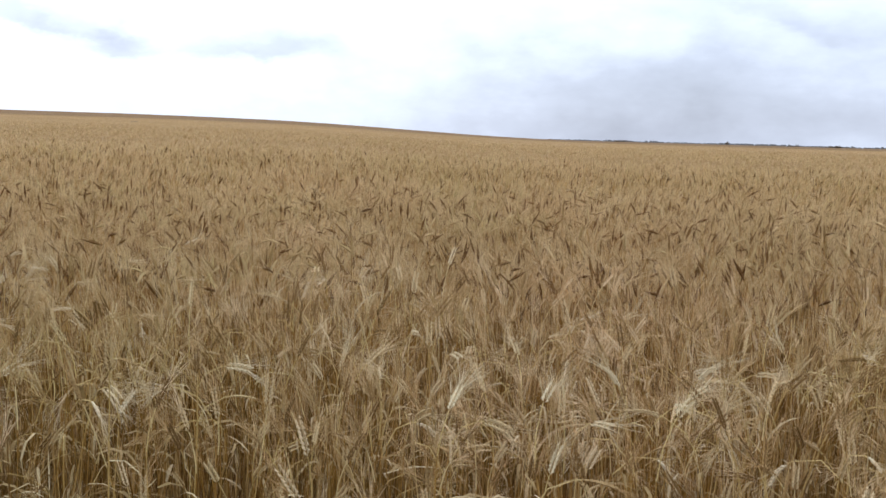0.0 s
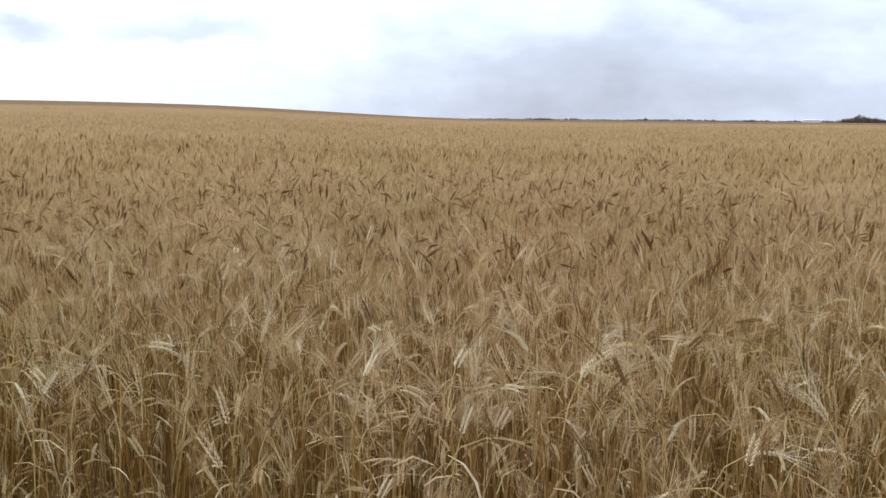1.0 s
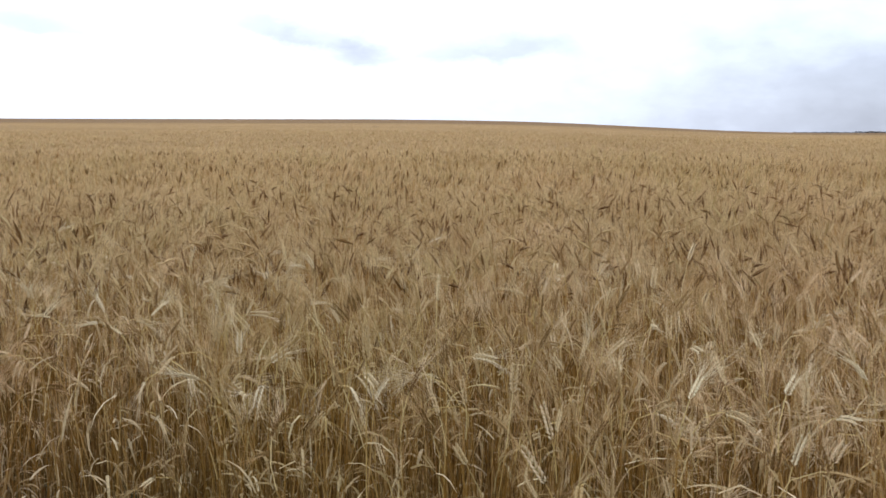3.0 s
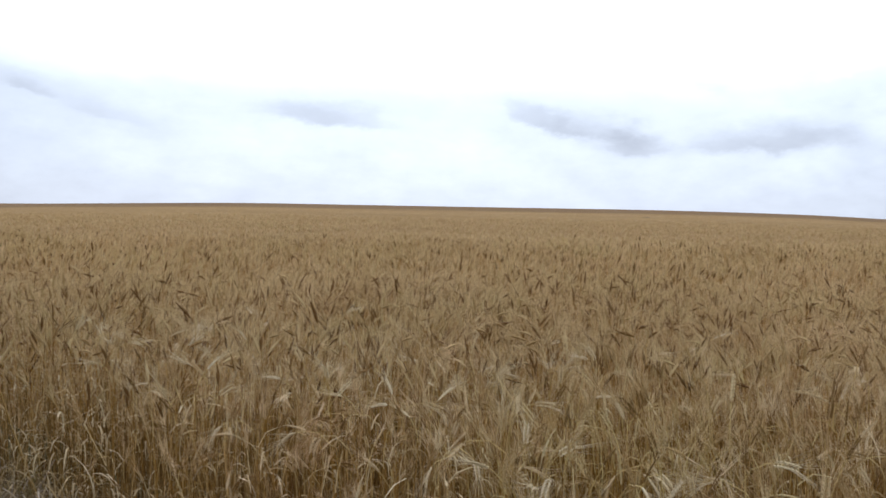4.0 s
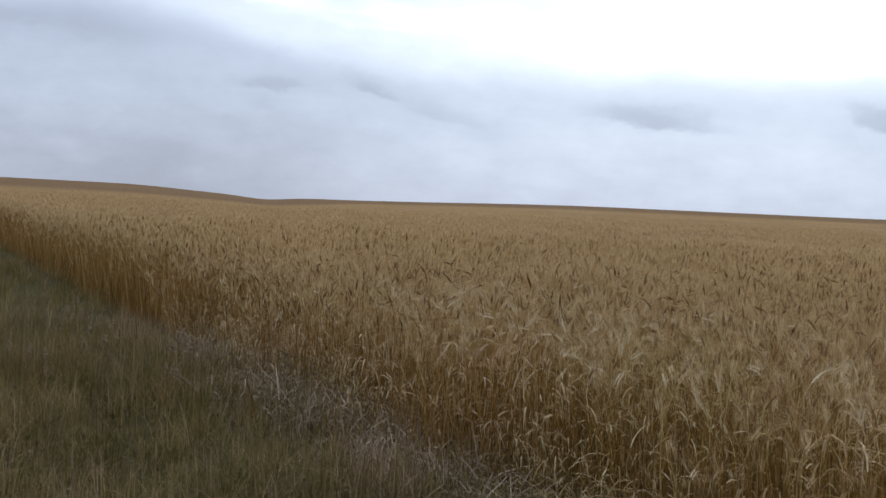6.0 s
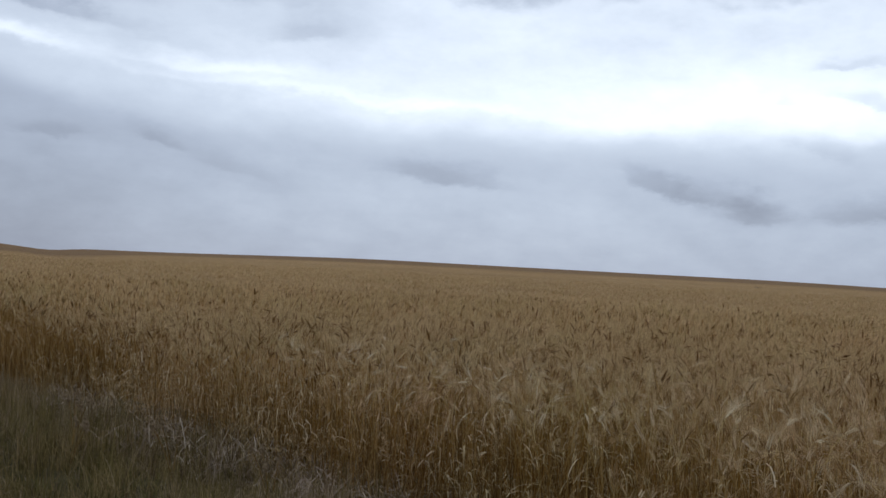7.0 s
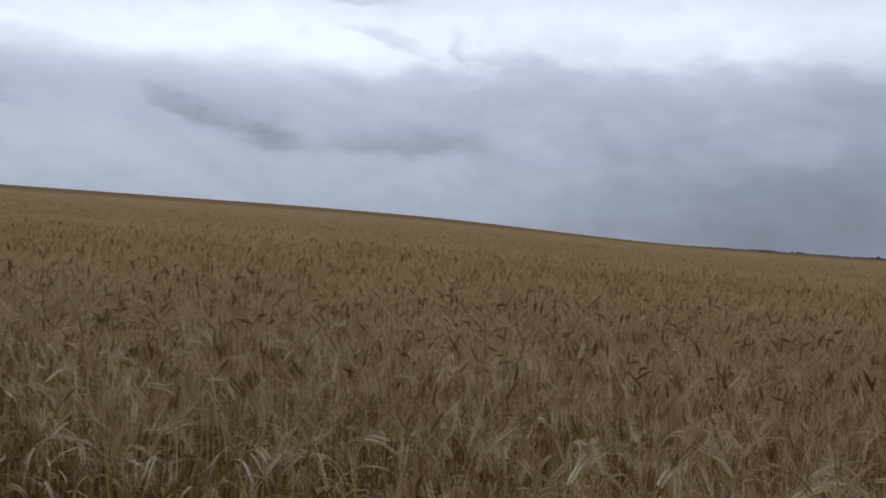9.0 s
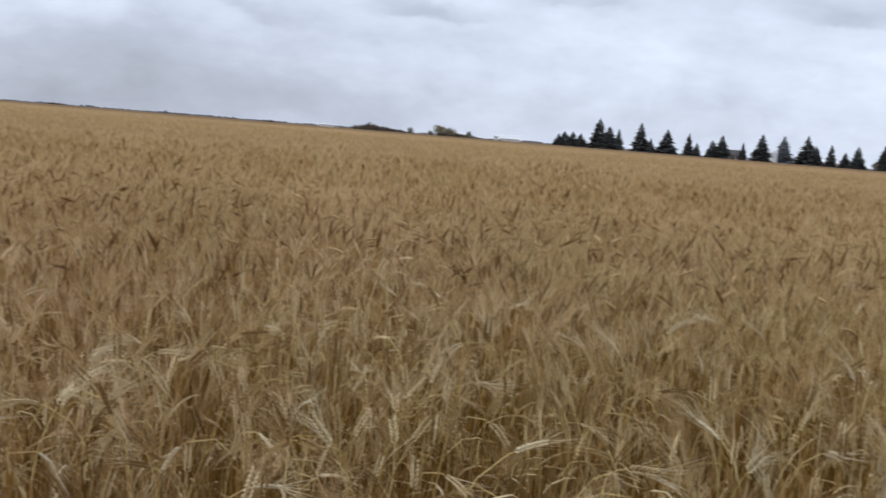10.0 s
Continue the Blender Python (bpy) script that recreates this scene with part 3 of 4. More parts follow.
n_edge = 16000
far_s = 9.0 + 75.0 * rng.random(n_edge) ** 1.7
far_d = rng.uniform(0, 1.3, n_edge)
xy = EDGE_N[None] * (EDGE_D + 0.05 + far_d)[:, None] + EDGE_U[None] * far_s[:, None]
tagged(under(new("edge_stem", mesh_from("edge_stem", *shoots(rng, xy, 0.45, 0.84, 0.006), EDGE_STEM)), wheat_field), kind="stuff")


# The thick of the crop under the ears, and the far crop.
def canopy_height(x, y):
    r = np.hypot(x, y)
    lift = 0.10 + 0.54 * sstep(3.5, 12, r) + 0.10 * sstep(16, 45, r) + 0.10 * sstep(45, 90, r)
    bumps = 0.05 * np.sin(x * 5.1 + np.sin(y * 3.3)) * np.sin(y * 4.7 + 0.6 * np.sin(x * 2.9)) * (1 - sstep(30, 60, r))
    inside = sstep(0.5, 1.6, into_field(x, y) - 0.01 * r)
    return land(x, y) + (lift + 0.04 + bumps) * inside - 0.3 * (1 - inside)


v, t = polar_sheet(np.geomspace(2.4, 1400, 200), np.linspace(-75, 150, 400), canopy_height)
canopy = under(new("canopy", mesh_from("canopy", v, t[:, ::-1], CANOPY, True)), wheat_field)
tagged(canopy, kind="stuff")


# ---- pale nodding stalks along the field's edge ----
def stalk_thing(seed):
    r = np.random.default_rng(seed)
    nod = r.uniform(0.3, 2.3)
    plant = stalk(r, 0, nod, r.uniform(0.80, 0.92), True)
    thing = new("wheat_stalk")
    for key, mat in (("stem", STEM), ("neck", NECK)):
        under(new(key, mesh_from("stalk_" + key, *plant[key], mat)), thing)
    ear = under(new("ear", mesh_from("stalk_ear", *plant["ear"], PALE_EAR)), thing)
    under(new("awn", mesh_from("stalk_awn", *plant["awn"], PALE_AWN)), ear)
    for v, t in plant["leaves"]:
        under(new("leaf", mesh_from("stalk_leaf", v, t, LEAF)), thing)
    state = "an upright bearded ear" if nod < 0.8 else "a drooping bearded ear" if nod < 1.6 else "a hooked neck and hanging bearded ear"
    tagged(thing, "pale straw wheat stalk with " + state, "wheat", "wheat stalks along the field edge")
    return thing


kinds = [stalk_thing(500 + i) for i in range(16)]
placed = 0
while placed < 300:
    along_e, depth = rng.uniform(-4.5, 5.5), abs(rng.normal(0, 1.1)) + 0.02
    p = EDGE_N * (EDGE_D + depth) + EDGE_U * along_e
    if into_field(*p) < 0:
        continue
    m = pose(p[0], p[1], float(land(*p)), rng.normal(0, 5), rng.normal(0, 5), rng.uniform(0, 360))
    if placed < len(kinds):
        kinds[placed].matrix_basis = m
    else:
        copy_thing(kinds[placed % len(kinds)], m)
    placed += 1


# ---- verge ----
def tuft_blades(r, xy, height, spread, width, segs=3):
    n = len(xy)
    x, y = xy[:, 0], xy[:, 1]
    lump = np.sin(2.3 * x + 1.7 * np.sin(1.9 * y)) * np.sin(2.9 * y + 1.1 * np.sin(2.1 * x)) + 0.5 * np.sin(7.1 * x + 2 * np.sin(3.3 * y)) * np.sin(6.3 * y)
    h = height * r.uniform(0.45, 1.25, n) * np.clip(0.95 + 0.42 * lump, 0.4, 1.6)
    yaw, bend = r.uniform(0, 2 * np.pi, n), np.abs(r.normal(0, spread, n))
    u = np.linspace(0, 1, segs + 1)
    out_r = (u[None] ** 1.8) * (bend * h)[:, None]
    zz = u[None] * h[:, None] * (1 - 0.35 * np.clip(bend, 0, 1.6)[:, None] * u[None])
    cx, cy = np.cos(yaw)[:, None], np.sin(yaw)[:, None]
    px, py = xy[:, :1] + out_r * cx, xy[:, 1:] + out_r * cy
    pz = zz + land(xy[:, 0], xy[:, 1])[:, None] - 0.01
    w = width * (1 - u[None] * 0.9) * r.uniform(0.6, 1.3, n)[:, None]
    L = np.stack([px - cy * w, py + cx * w, pz], -1)
    R_ = np.stack([px + cy * w, py - cx * w, pz], -1)
    v = np.concatenate([L, R_], 1).reshape(-1, 3)
    m = segs + 1
    i = np.arange(segs)
    t1 = np.concatenate([np.stack([i, i + 1, m + i + 1], 1), np.stack([i, m + i + 1, m + i], 1)])
    t = (t1[None] + (np.arange(n) * 2 * m)[:, None, None]).reshape(-1, 3)
    return v, t


def verge_spots(r, n, d0, d1, s0, s1):
    """Places d0 to d1 metres outside the edge and s0 to s1 metres along it."""
    d, s = r.uniform(d0, d1, n), r.uniform(s0, s1, n)
    return EDGE_N[None] * (EDGE_D - d)[:, None] + EDGE_U[None] * s[:, None]


def tufts(r, xy, each=14, spread=0.045):
    """The places drawn together into tufts of about so many blades."""
    heart = xy[r.integers(0, len(xy), len(xy) // each)]
    return heart[r.integers(0, len(heart), len(xy))] + r.normal(0, spread, (len(xy), 2))


def clumped(r, xy, scale, keep):
    f = np.array([noise.noise(Vector((p[0] * scale, p[1] * scale, 3.7))) for p in xy])
    return xy[f + r.normal(0, 0.18, len(xy)) > keep]


xy = np.concatenate([clumped(rng, verge_spots(rng, 34000, -0.05, 3.6, 0.5, 9.0), 1.6, -0.32),
                     clumped(rng, verge_spots(rng, 17000, -0.1, 5.0, 9.0, 26.0), 1.0, -0.4),
                     clumped(rng, verge_spots(rng, 7000, 0.3, 6.5, -6.0, 3.0), 1.2, -0.1)])
xy = tufts(rng, xy)
v1 = tuft_blades(rng, xy, 0.30, 0.75, 0.0036)
v2 = tuft_blades(rng, verge_spots(rng, 12000, -0.1, 12.0, 24.0, 90.0), 0.34, 0.5, 0.010, 2)
verge = new("verge_grass", mesh_from("verge_grass", *join([v1, v2]), GRASS))
tagged(verge, "olive-green rough grass on the field's verge", "grass", kind="stuff")
xy = np.concatenate([clumped(rng, verge_spots(rng, 19000, -0.35, 0.62, -1.5, 11.0), 2.6, -0.08), clumped(rng, verge_spots(rng, 16000, 0.3, 3.6, -1.0, 12.0), 1.7, 0.0)])
dry = new("dry_grass", mesh_from("dry_grass", *tuft_blades(rng, tufts(rng, xy, 12, 0.035), 0.30, 0.95, 0.0034), DRY_GRASS))
tagged(dry, "bleached dry grass at the wheat's foot", "grass", kind="stuff")


xy = np.concatenate([clumped(rng, verge_spots(rng, 9000, 0.7, 4.0, 0.0, 9.0), 1.4, 0.03),
                     clumped(rng, verge_spots(rng, 7000, 0.2, 5.0, 9.0, 30.0), 0.6, 0.0)])
green = new("green_grass", mesh_from("green_grass", *tuft_blades(rng, tufts(rng, xy, 10, 0.05), 0.23, 0.8, 0.0042), GREEN_GRASS))
tagged(green, "short green grass in patches on the verge", "grass", kind="stuff")

# Straw fallen at the wheat's foot.
def fallen_straw(r, n):
    d, s_ = r.normal(0.06, 0.20, n), r.uniform(-1.5, 8.0, n)
    d = d + 0.12 * np.sin(s_ * 2.7) + 0.08 * np.sin(s_ * 6.1)
    c = EDGE_N[None] * (EDGE_D - d)[:, None] + EDGE_U[None] * s_[:, None]
    a, half, up = r.uniform(0, np.pi, n), r.uniform(0.03, 0.12, n), 0.24 * r.random(n) ** 1.4
    pitch = r.normal(0, 0.5, n)
    z = land(c[:, 0], c[:, 1]) + up + 0.2 * half
    dx, dy, dz = np.cos(a) * half, np.sin(a) * half, np.sin(pitch) * half
    w = r.uniform(0.0014, 0.0034, n)
    wx, wy = -np.sin(a) * w, np.cos(a) * w
    v = np.stack([np.stack([c[:, 0] + k * dx + q * wx, c[:, 1] + k * dy + q * wy, z + k * dz + 0.012 * (1 - abs(k))], 1)
                  for k in (-1, 0, 1) for q in (-1, 1)], 1).reshape(-1, 3)
    t1 = np.array([(0, 1, 3), (0, 3, 2), (2, 3, 5), (2, 5, 4)])
    return v, (t1[None] + (np.arange(n) * 6)[:, None, None]).reshape(-1, 3)


def curled_leaves(r, n, depth, low, high, skew):
    """Dead leaves curling off the outermost stalks and their foot."""
    d, s_ = np.abs(r.normal(0, depth, n)) - 0.12, r.uniform(-5.0, 9.0, n)
    c = EDGE_N[None] * (EDGE_D + d + 0.08 * np.sin(s_ * 2.7))[:, None] + EDGE_U[None] * s_[:, None]
    long_l, turn_a, up0, bend = r.uniform(0.06, 0.20, n), r.uniform(0, 2 * np.pi, n), r.uniform(-0.2, 1.4, n), r.uniform(0.6, 3.4, n)
    z = land(c[:, 0], c[:, 1]) + low + (high - low) * r.random(n) ** skew
    w = r.uniform(0.0015, 0.0042, n)
    px, pz, rings = np.zeros(n), np.zeros(n), []
    for k in range(5):
        if k:
            a = up0 + bend * k / 4
            px, pz = px + np.sin(a) * long_l / 4, pz + np.cos(a) * long_l / 4
        half = w * (0.7, 1.0, 0.9, 0.6, 0.1)[k]
        x, y = c[:, 0] + px * np.cos(turn_a), c[:, 1] + px * np.sin(turn_a)
        ox, oy = -np.sin(turn_a) * half, np.cos(turn_a) * half
        zz = np.maximum(z + pz, land(x, y) + 0.006)
        rings += [np.stack([x - ox, y - oy, zz], 1), np.stack([x + ox, y + oy, zz + 0.3 * half], 1)]
    v = np.stack(rings, 1).reshape(-1, 3)
    t1 = np.array([q for k in range(4) for q in ((2 * k, 2 * k + 1, 2 * k + 3), (2 * k, 2 * k + 3, 2 * k + 2))])
    return v, (t1[None] + (np.arange(n) * 10)[:, None, None]).reshape(-1, 3)


tagged(under(new("dead_leaf", mesh_from("dead_leaf", *curled_leaves(rng, 7000, 0.28, 0.02, 0.47, 1.8), LEAF)), wheat_field), kind="stuff")
tagged(under(new("pale_leaf", mesh_from("pale_leaf", *curled_leaves(rng, 2100, 1.0, 0.25, 0.76, 0.8), PALE_LEAF)), wheat_field), kind="stuff")
straw_litter = new("fallen_straw", mesh_from("fallen_straw", *fallen_straw(rng, 4300), PALE_STRAW))
tagged(straw_litter, "bleached straw fallen along the wheat's foot", "straw", kind="stuff")


def weed(seed):
    """A dried weed: a branching stem with pale ragged seed heads and a few curled leaves."""
    r = np.random.default_rng(seed)
    thing = new("dried_weed")
    tops, stems = [], []
    for k in range(4):
        a, lean_w, tall = r.uniform(0, 6.28), r.uniform(0.05, 0.45), r.uniform(0.28, 0.5)
        u = np.linspace(0, 1, 5)
        pts = np.stack([np.cos(a) * lean_w * tall * u ** 1.6, np.sin(a) * lean_w * tall * u ** 1.6, tall * u], 1)
        stems.append(tube(pts, np.linspace(0.004, 0.002, 5), 4))
        tops.append(pts[-1])
    under(new("stem", mesh_from("weed_stem", *join(stems), LOW_LEAF)), thing)
    for p in tops:
        u = np.linspace(-1, 1, 9)
        line = np.stack([r.normal(0, 0.003, 9), r.normal(0, 0.003, 9), 0.045 * u], 1)
        v, t = tube(line, 0.002 + 0.013 * (1 - u * u) * r.uniform(0.55, 1.3, 9), 6)
        v = v + r.normal(0, 0.0025, v.shape)
        head = under(new("seed_head", mesh_from("seed_head", v, t, DRY_GRASS)), thing)
        head.location = p
    return thing


weeds = [weed(900 + i) for i in range(4)]
for i, (d, s_) in enumerate([(1.3, 6.3), (1.0, 5.2), (1.7, 5.6), (0.55, 4.6), (0.7, 6.0), (2.2, 6.8), (1.2, 7.8), (0.5, 3.4), (0.9, 9.0)]):
    p = EDGE_N * (EDGE_D - d) + EDGE_U * s_
    m = pose(p[0], p[1], float(land(*p)) - 0.005, 0, 0, 71.0 * i)
    if i < len(weeds):
        weeds[i].matrix_basis = m
        thing = weeds[i]
    else:
        thing = copy_thing(weeds[i % len(weeds)], m)
    tagged(thing, "dried pale-headed weed standing in the rough grass", "weed", "weeds on the verge")


# ---- spruce row, bushes and farm in the distance ----
def place_at(az, dist):
    x, y = dist * math.sin(radians(az)), dist * math.cos(radians(az))
    return x, y, float(land(x, y))


def spruce(seed, needle, slim=1.0):
    """A spruce of 10 m: a tapered trunk and whorls of drooping boughs."""
    r = np.random.default_rng(seed)
    tree = new("spruce_tree")
    zs = np.linspace(0, 9.6, 6)
    pts = np.stack([0.06 * np.sin(zs), 0.05 * np.cos(zs * 1.3), zs], 1)
    under(new("trunk", mesh_from("trunk", *tube(pts, np.linspace(0.2, 0.03, 6), 7), BARK)), tree)
    pieces = []
    z = 0.5
    while z < 9.8:
        f = (z - 0.5) / 9.4
        reach = (2.15 * (1 - f) ** 0.85 + 0.10) * slim
        n = int(6 + 8 * (1 - f))
        for k in range(n):
            a, long_b = r.uniform(0, 2 * np.pi), reach * r.uniform(0.62, 1.12)
            rise_b = r.uniform(-0.35, 0.1) * long_b
            ca, sa = math.cos(a), math.sin(a)
            root, end = np.array([0, 0, z]), np.array([ca * long_b, sa * long_b, z + rise_b])
            half = np.array([-sa, ca, 0]) * long_b * r.uniform(0.16, 0.28)
            mid_b = root * 0.45 + end * 0.55
            sag = np.array([0, 0, -0.16 * long_b - 0.12])
            pieces.append((np.array([root, mid_b + half, end, mid_b - half, mid_b + sag, mid_b - sag * 0.7]),
                           [(0, 1, 5), (1, 2, 5), (2, 3, 5), (3, 0, 5), (0, 4, 1), (1, 4, 2), (2, 4, 3), (3, 4, 0)]))
        z += 0.34 * (0.6 + 0.5 * (1 - f))
    pieces.append(tube(np.array([[0, 0, 9.2], [0, 0, 9.8], [0.02, 0, 10.2]]), [0.16, 0.09, 0.01], 5))
    under(new("crown", mesh_from("crown", *join(pieces), needle)), tree)
    return tree


TREES = [  # azimuth, height in metres; the first four stand close and bushy
    (48.75, 3.9), (49.05, 4.6), (49.45, 4.6), (49.85, 4.4), (50.74, 8.4), (51.25, 6.6), (51.72, 6.4), (52.80, 8.0), (53.30, 4.6),
    (54.10, 7.0), (55.15, 6.3), (55.55, 4.4), (56.30, 5.2), (56.75, 6.6), (57.75, 5.4), (58.63, 7.4), (60.75, 8.1),
    (61.15, 5.8), (61.85, 6.2), (62.50, 4.8), (63.05, 6.2), (64.25, 7.2), (65.2, 6.4),
]
templates = [spruce(40 + i, NEEDLE, sl) for i, sl in enumerate((1.0, 1.15, 0.9, 1.05))]
for i, (a, h) in enumerate(TREES):
    x, y, z = place_at(a, 300 + 9 * math.sin(i * 2.4))
    k = h / 10.2
    wide = 3.2 if i < 4 else 2.15 + 0.35 * math.sin(i * 1.7)
    if i < len(templates):
        tree = templates[i]
    else:
        tree = copy_thing(templates[i % len(templates)], Matrix())
    tree.matrix_basis = pose(x, y, z - 0.1, 0, 0, 67.0 * i) @ Matrix.Diagonal((k * wide, k * wide, k * 1.06, 1))
    tagged(tree, "dark green spruce in a row beyond the wheat", "tree", "spruces in the shelter row")
grey = spruce(77, GREY_NEEDLE, 1.1)
x, y, z = place_at(59.65, 306)
grey.matrix_basis = pose(x, y, z - 0.1) @ Matrix.Diagonal((1.6, 1.6, 0.80, 1))
tagged(grey, "pale blue-grey spruce in the dark shelter row", "tree", "spruces in the shelter row")


def bush(seed, leaf):
    """A bush of about 1 m: short stems and a ragged crown of small leaf clumps."""
    r = np.random.default_rng(seed)
    thing = new("bush")
    pieces = [tube(np.array([[0, 0, -0.5], [q * 0.1, 0.05, 0.3], [q * 0.3, 0.1, 0.6]]), [0.04, 0.03, 0.01], 5) for q in (-1, 0.2, 1)]
    under(new("stems", mesh_from("stems", *join(pieces), BARK)), thing)
    heads = [(r.uniform(-0.45, 0.45), r.uniform(-0.3, 0.3), r.uniform(0.12, 0.62), r.uniform(0.10, 0.24)) for _ in range(14)]
    leaves = []
    for hx, hy, hz, hr in heads:
        for _ in range(70):
            d = r.normal(size=3)
            d *= r.uniform(0.4, 1.05) / np.linalg.norm(d)
            p = np.array([hx, hy, hz]) + d * hr * np.array([1, 1, 1.1])
            leaves.append((p + r.normal(size=(3, 3)) * 0.032, [(0, 1, 2)]))
        leaves.append((np.array([[hx - hr, hy, -0.35], [hx + hr, hy, -0.35], [hx, hy, hz]]), [(0, 1, 2)]))
    under(new("crown", mesh_from("bush_crown", *join(leaves), leaf)), thing)
    return thing


bushes = [bush(1, BUSH), bush(2, BUSH), bush(3, DULL_BUSH)]
BUSHES = [  # azimuth, distance, width, height, kind
    (24.17, 520, 9, 1.7, 0), (29.21, 520, 2.2, 2.2, 1), (34.18, 520, 9, 1.7, 0), (32.4, 560, 6, 1.2, 1),
    (38.5, 330, 5, 1.5, 0), (38.9, 332, 5, 2.1, 2), (39.3, 330, 4, 3.3, 0), (39.8, 334, 5, 2.3, 2), (40.25, 330, 5, 1.7, 0), (40.75, 332, 5, 1.3, 1),
    (41.3, 330, 2.0, 2.6, 1), (42.3, 332, 1.8, 2.2, 0), (42.75, 329, 5.6, 4.2, 2), (43.2, 330, 5.2, 3.8, 2), (43.75, 330, 4, 2.0, 0),
    (42.95, 329, 5, 1.9, 0), (43.45, 331, 5, 2.0, 1), (43.95, 332, 5, 1.7, 0), (44.25, 333, 2.6, 2.8, 1), (44.3, 331, 5, 1.5, 0),
    # Bush shapes stand in for a dark weedy patch (0.0) and a small tree (-54.6).
    (38.65, 331, 5, 1.9, 0), (39.15, 333, 6, 2.4, 1), (39.6, 331, 6, 2.3, 0), (40.1, 331, 6, 1.9, 1), (40.6, 331, 6, 1.6, 0), (44.55, 330, 4, 1.1, 0), (63.85, 296, 2.0, 3.0, 1), (0.0, 110, 0.9, 0.62, 0), (-54.6, 240, 2.4, 2.6, 0),
]
used = set()
for i, (a, dist, w, h, kind) in enumerate(BUSHES):
    x, y, z = place_at(a, dist)
    thing = bushes[kind] if kind not in used else copy_thing(bushes[kind], Matrix())
    used.add(kind)
    thing.matrix_basis = pose(x, y, z + 0.45, 0, 0, 50.0 * i) @ Matrix.Diagonal((w / 1.1, w / 1.1, h * 1.15, 1))
    tagged(thing, "dull olive bush at the far side of the field" if kind < 2 else "greyish dry-leaved bush beyond the wheat", "bush", "bushes beyond the field")


def box(x0, x1, y0, y1, z0, z1):
    v = np.array([(x, y, z) for x in (x0, x1) for y in (y0, y1) for z in (z0, z1)])
    q = [(0, 1, 3, 2), (4, 6, 7, 5), (0, 4, 5, 1), (2, 3, 7, 6), (0, 2, 6, 4), (1, 5, 7, 3)]
    return v, np.array([tri for a, b, c, d in q for tri in ((a, b, c), (a, c, d))])


def gable(x0, x1, y0, y1, z0, z1, over=0.4, thick=0.2):
    """A gabled roof with overhang and thickness, ridge along x."""
    x0, x1, y0, y1, ym = x0 - over, x1 + over, y0 - over, y1 + over, (y0 + y1) / 2
    v = np.array([(x, y, z) for x in (x0, x1) for y, z in ((y0, z0), (ym, z1), (y1, z0), (y1, z0 - thick), (ym, z1 - thick), (y0, z0 - thick))])
    t = []
    for i in range(6):
        j = (i + 1) % 6
        t += [(i, j, j + 6), (i, j + 6, i + 6)]
    for b in (0, 6):
        t += [(b, b + 1, b + 4), (b, b + 4, b + 5), (b + 1, b + 2, b + 3), (b + 1, b + 3, b + 4)]
    return v, np.array(t)


def building(name, label, category, az_deg, dist, length, depth, wall_h, roof_h, wall_mat, roof_mat, windows):
    thing = new(name)
    l, d = length / 2, depth / 2
    wall = under(new("wall", mesh_from("wall", *box(-l, l, -d, d, 0, wall_h), wall_mat)), thing)
    under(new("gable_wall", mesh_from("gable_wall", *gable(-l, l, -d, d, wall_h, wall_h + roof_h - 0.25, 0, 0.1), wall_mat)), thing)
    under(new("roof", mesh_from("roof", *gable(-l, l, -d, d, wall_h + 0.05, wall_h + roof_h), roof_mat)), thing)
    for k in range(windows):
        cx = -l + length * (k + 0.5) / windows
        under(new("window", mesh_from("window", *box(cx - 0.5, cx + 0.5, -d - 0.05, -d + 0.1, wall_h * 0.4, wall_h * 0.8), ROOF)), wall)
    x, y, z = place_at(az_deg, dist)
    thing.matrix_basis = pose(x, y, z, 0, 0, -az_deg)
    tagged(thing, label, category)
    return thing


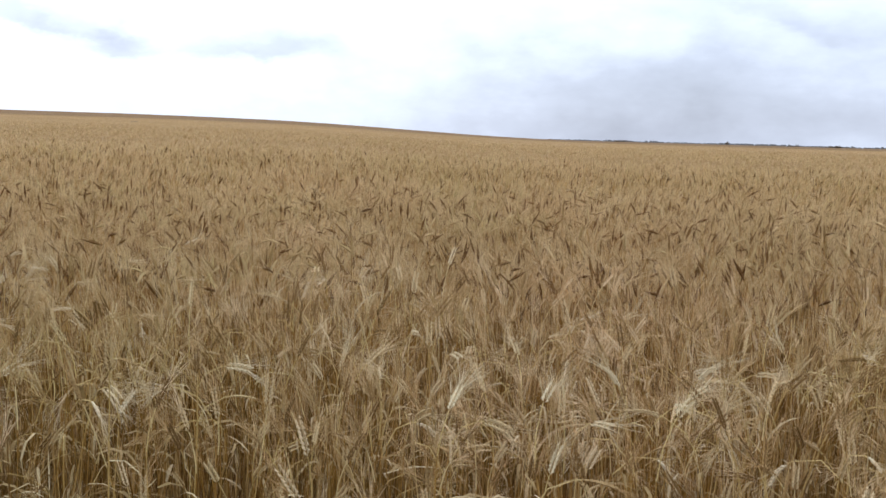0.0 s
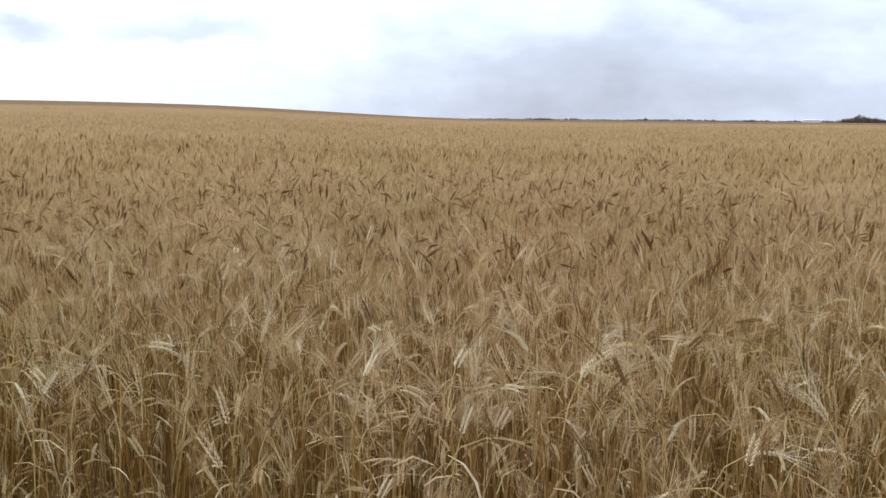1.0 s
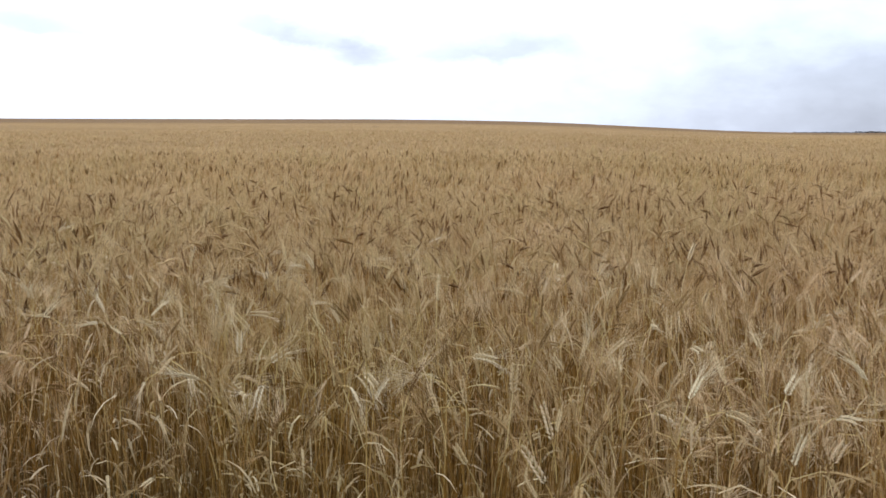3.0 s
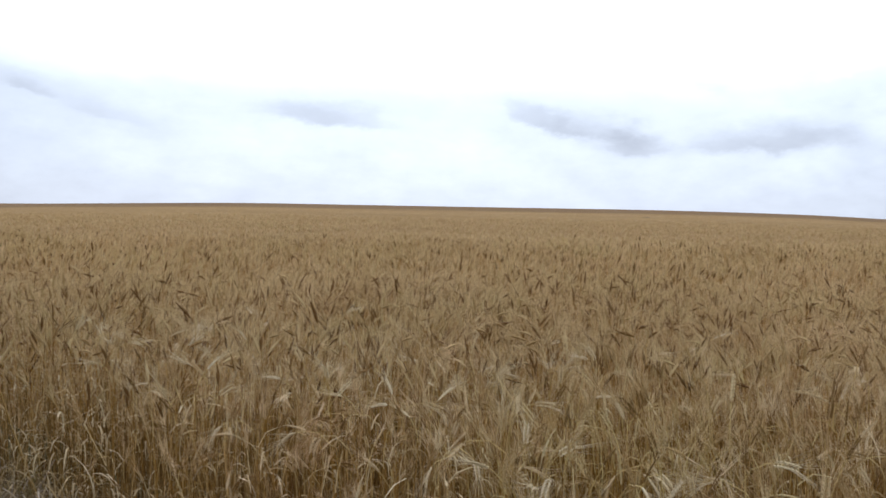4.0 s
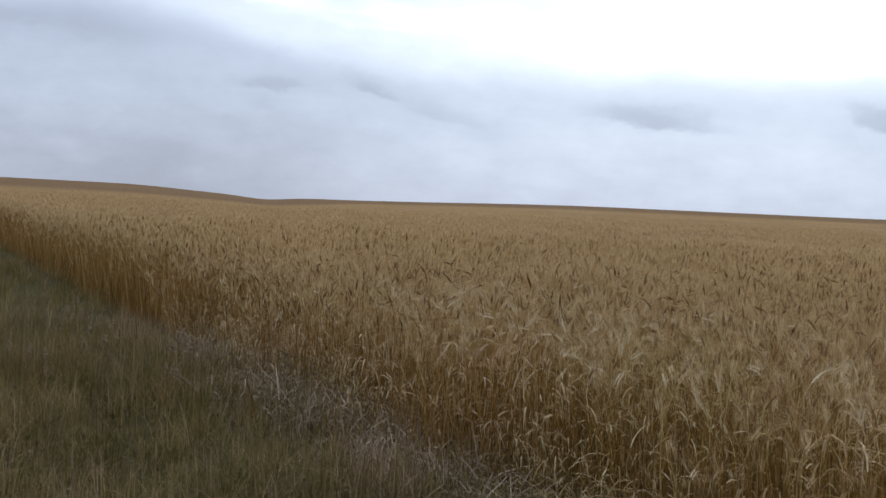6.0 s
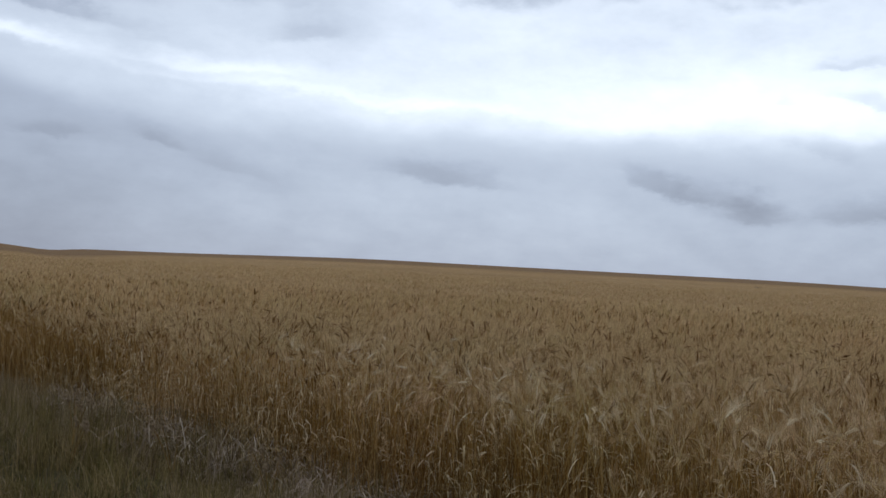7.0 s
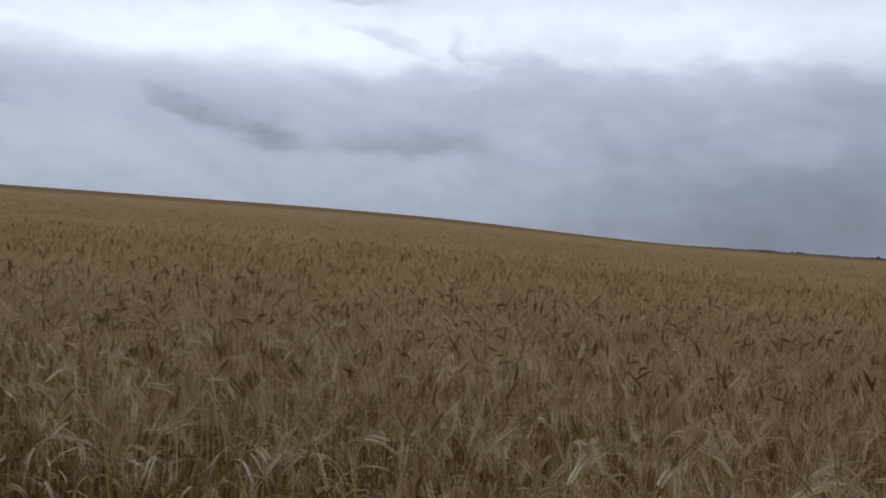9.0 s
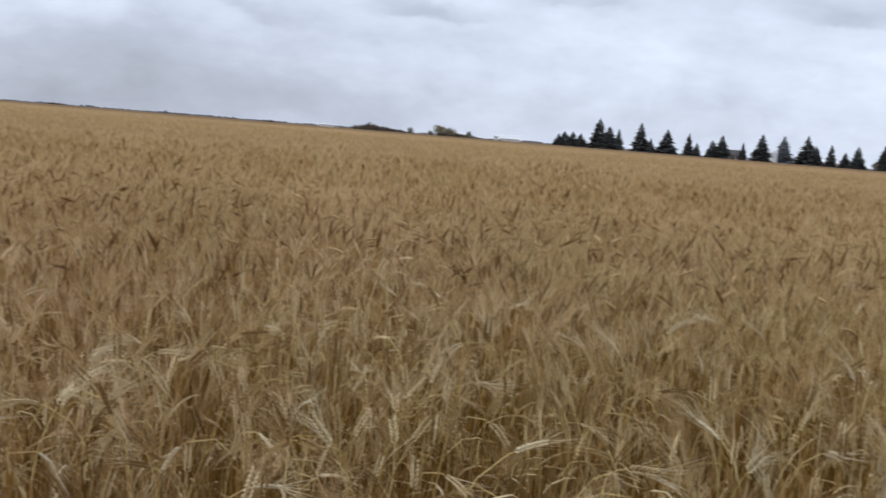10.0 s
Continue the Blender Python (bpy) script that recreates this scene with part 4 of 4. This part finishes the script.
building("shed", "long low white shed beyond the wheat", "shed", 46.35, 420, 6.8, 6, 1.7, 1.7, WHITE, WHITE, 0)
building("shed", "small grey-white shed beside the long shed", "shed", 45.62, 420, 1.4, 3, 2.3, 1.0, WHITE, WHITE, 0)
building("shed", "low white shed far across the field", "shed", 37.1, 620, 9.0, 5, 2.0, 0.4, WHITE, WHITE, 0)
building("house", "farmhouse with a dark roof among the spruces", "house", 57.30, 314, 3.2, 6, 1.9, 1.5, SIDING, ROOF, 1)
building("house", "pale low farm building behind the spruces", "house", 60.1, 330, 12.0, 6, 1.9, 0.7, SIDING, ROOF, 3)
building("shed", "pale farm shed behind the spruces", "shed", 62.2, 330, 8.0, 5, 2.0, 0.7, SIDING, WHITE, 0)


def grain_bin(az_deg, dist):
    thing = new("grain_bin")
    zs = np.array([0, 1.2, 2.4, 3.4])
    under(new("drum", mesh_from("drum", *tube(np.stack([0 * zs, 0 * zs, zs], 1), np.full(4, 1.15), 20), WHITE)), thing)
    prof = np.array([(3.4, 1.2), (3.85, 0.95), (4.2, 0.5), (4.35, 0.02)])
    under(new("cap", mesh_from("cap", *tube(np.stack([0 * prof[:, 0], 0 * prof[:, 0], prof[:, 0]], 1), prof[:, 1], 20), WHITE, True)), thing)
    x, y, z = place_at(az_deg, dist)
    thing.matrix_basis = pose(x, y, z)
    tagged(thing, "white domed grain bin beside a grey spruce", "grain bin")


grain_bin(59.2, 304)


def far_woods():
    """A thin dark line of woods and hedges on the far horizon."""
    pieces = []
    r = np.random.default_rng(8)
    a = 21.0
    while a < 72:
        x, y, z = place_at(a, 1300)
        h, w = 1.2 + 1.6 * r.random() ** 2, r.uniform(8, 20)
        ca, sa = math.cos(radians(a)), math.sin(radians(a))
        n = 6
        for k in range(n):
            o = (k / (n - 1) - 0.5) * w + r.uniform(-1, 1)
            hh = h * r.uniform(0.6, 1.1)
            c = np.array([x + o * ca, y - o * sa, z + 0.8])
            e = np.array([ca, -sa, 0]) * w / n
            f = np.array([sa, ca, 0]) * 3
            up = np.array([0, 0, hh])
            pieces.append((np.array([c - e, c + e, c - f, c + f, c - e * 0.5 + up, c + e * 0.5 + up * 0.9]), [(0, 2, 4), (2, 5, 4), (2, 1, 5), (1, 3, 5), (3, 4, 5), (3, 0, 4)]))
        a += r.uniform(0.25, 0.7)
    return join(pieces)


woods = new("far_woods", mesh_from("far_woods", *far_woods(), HAZED_WOOD))
tagged(woods, "thin dark line of hedges on the far horizon", "woods", kind="stuff")
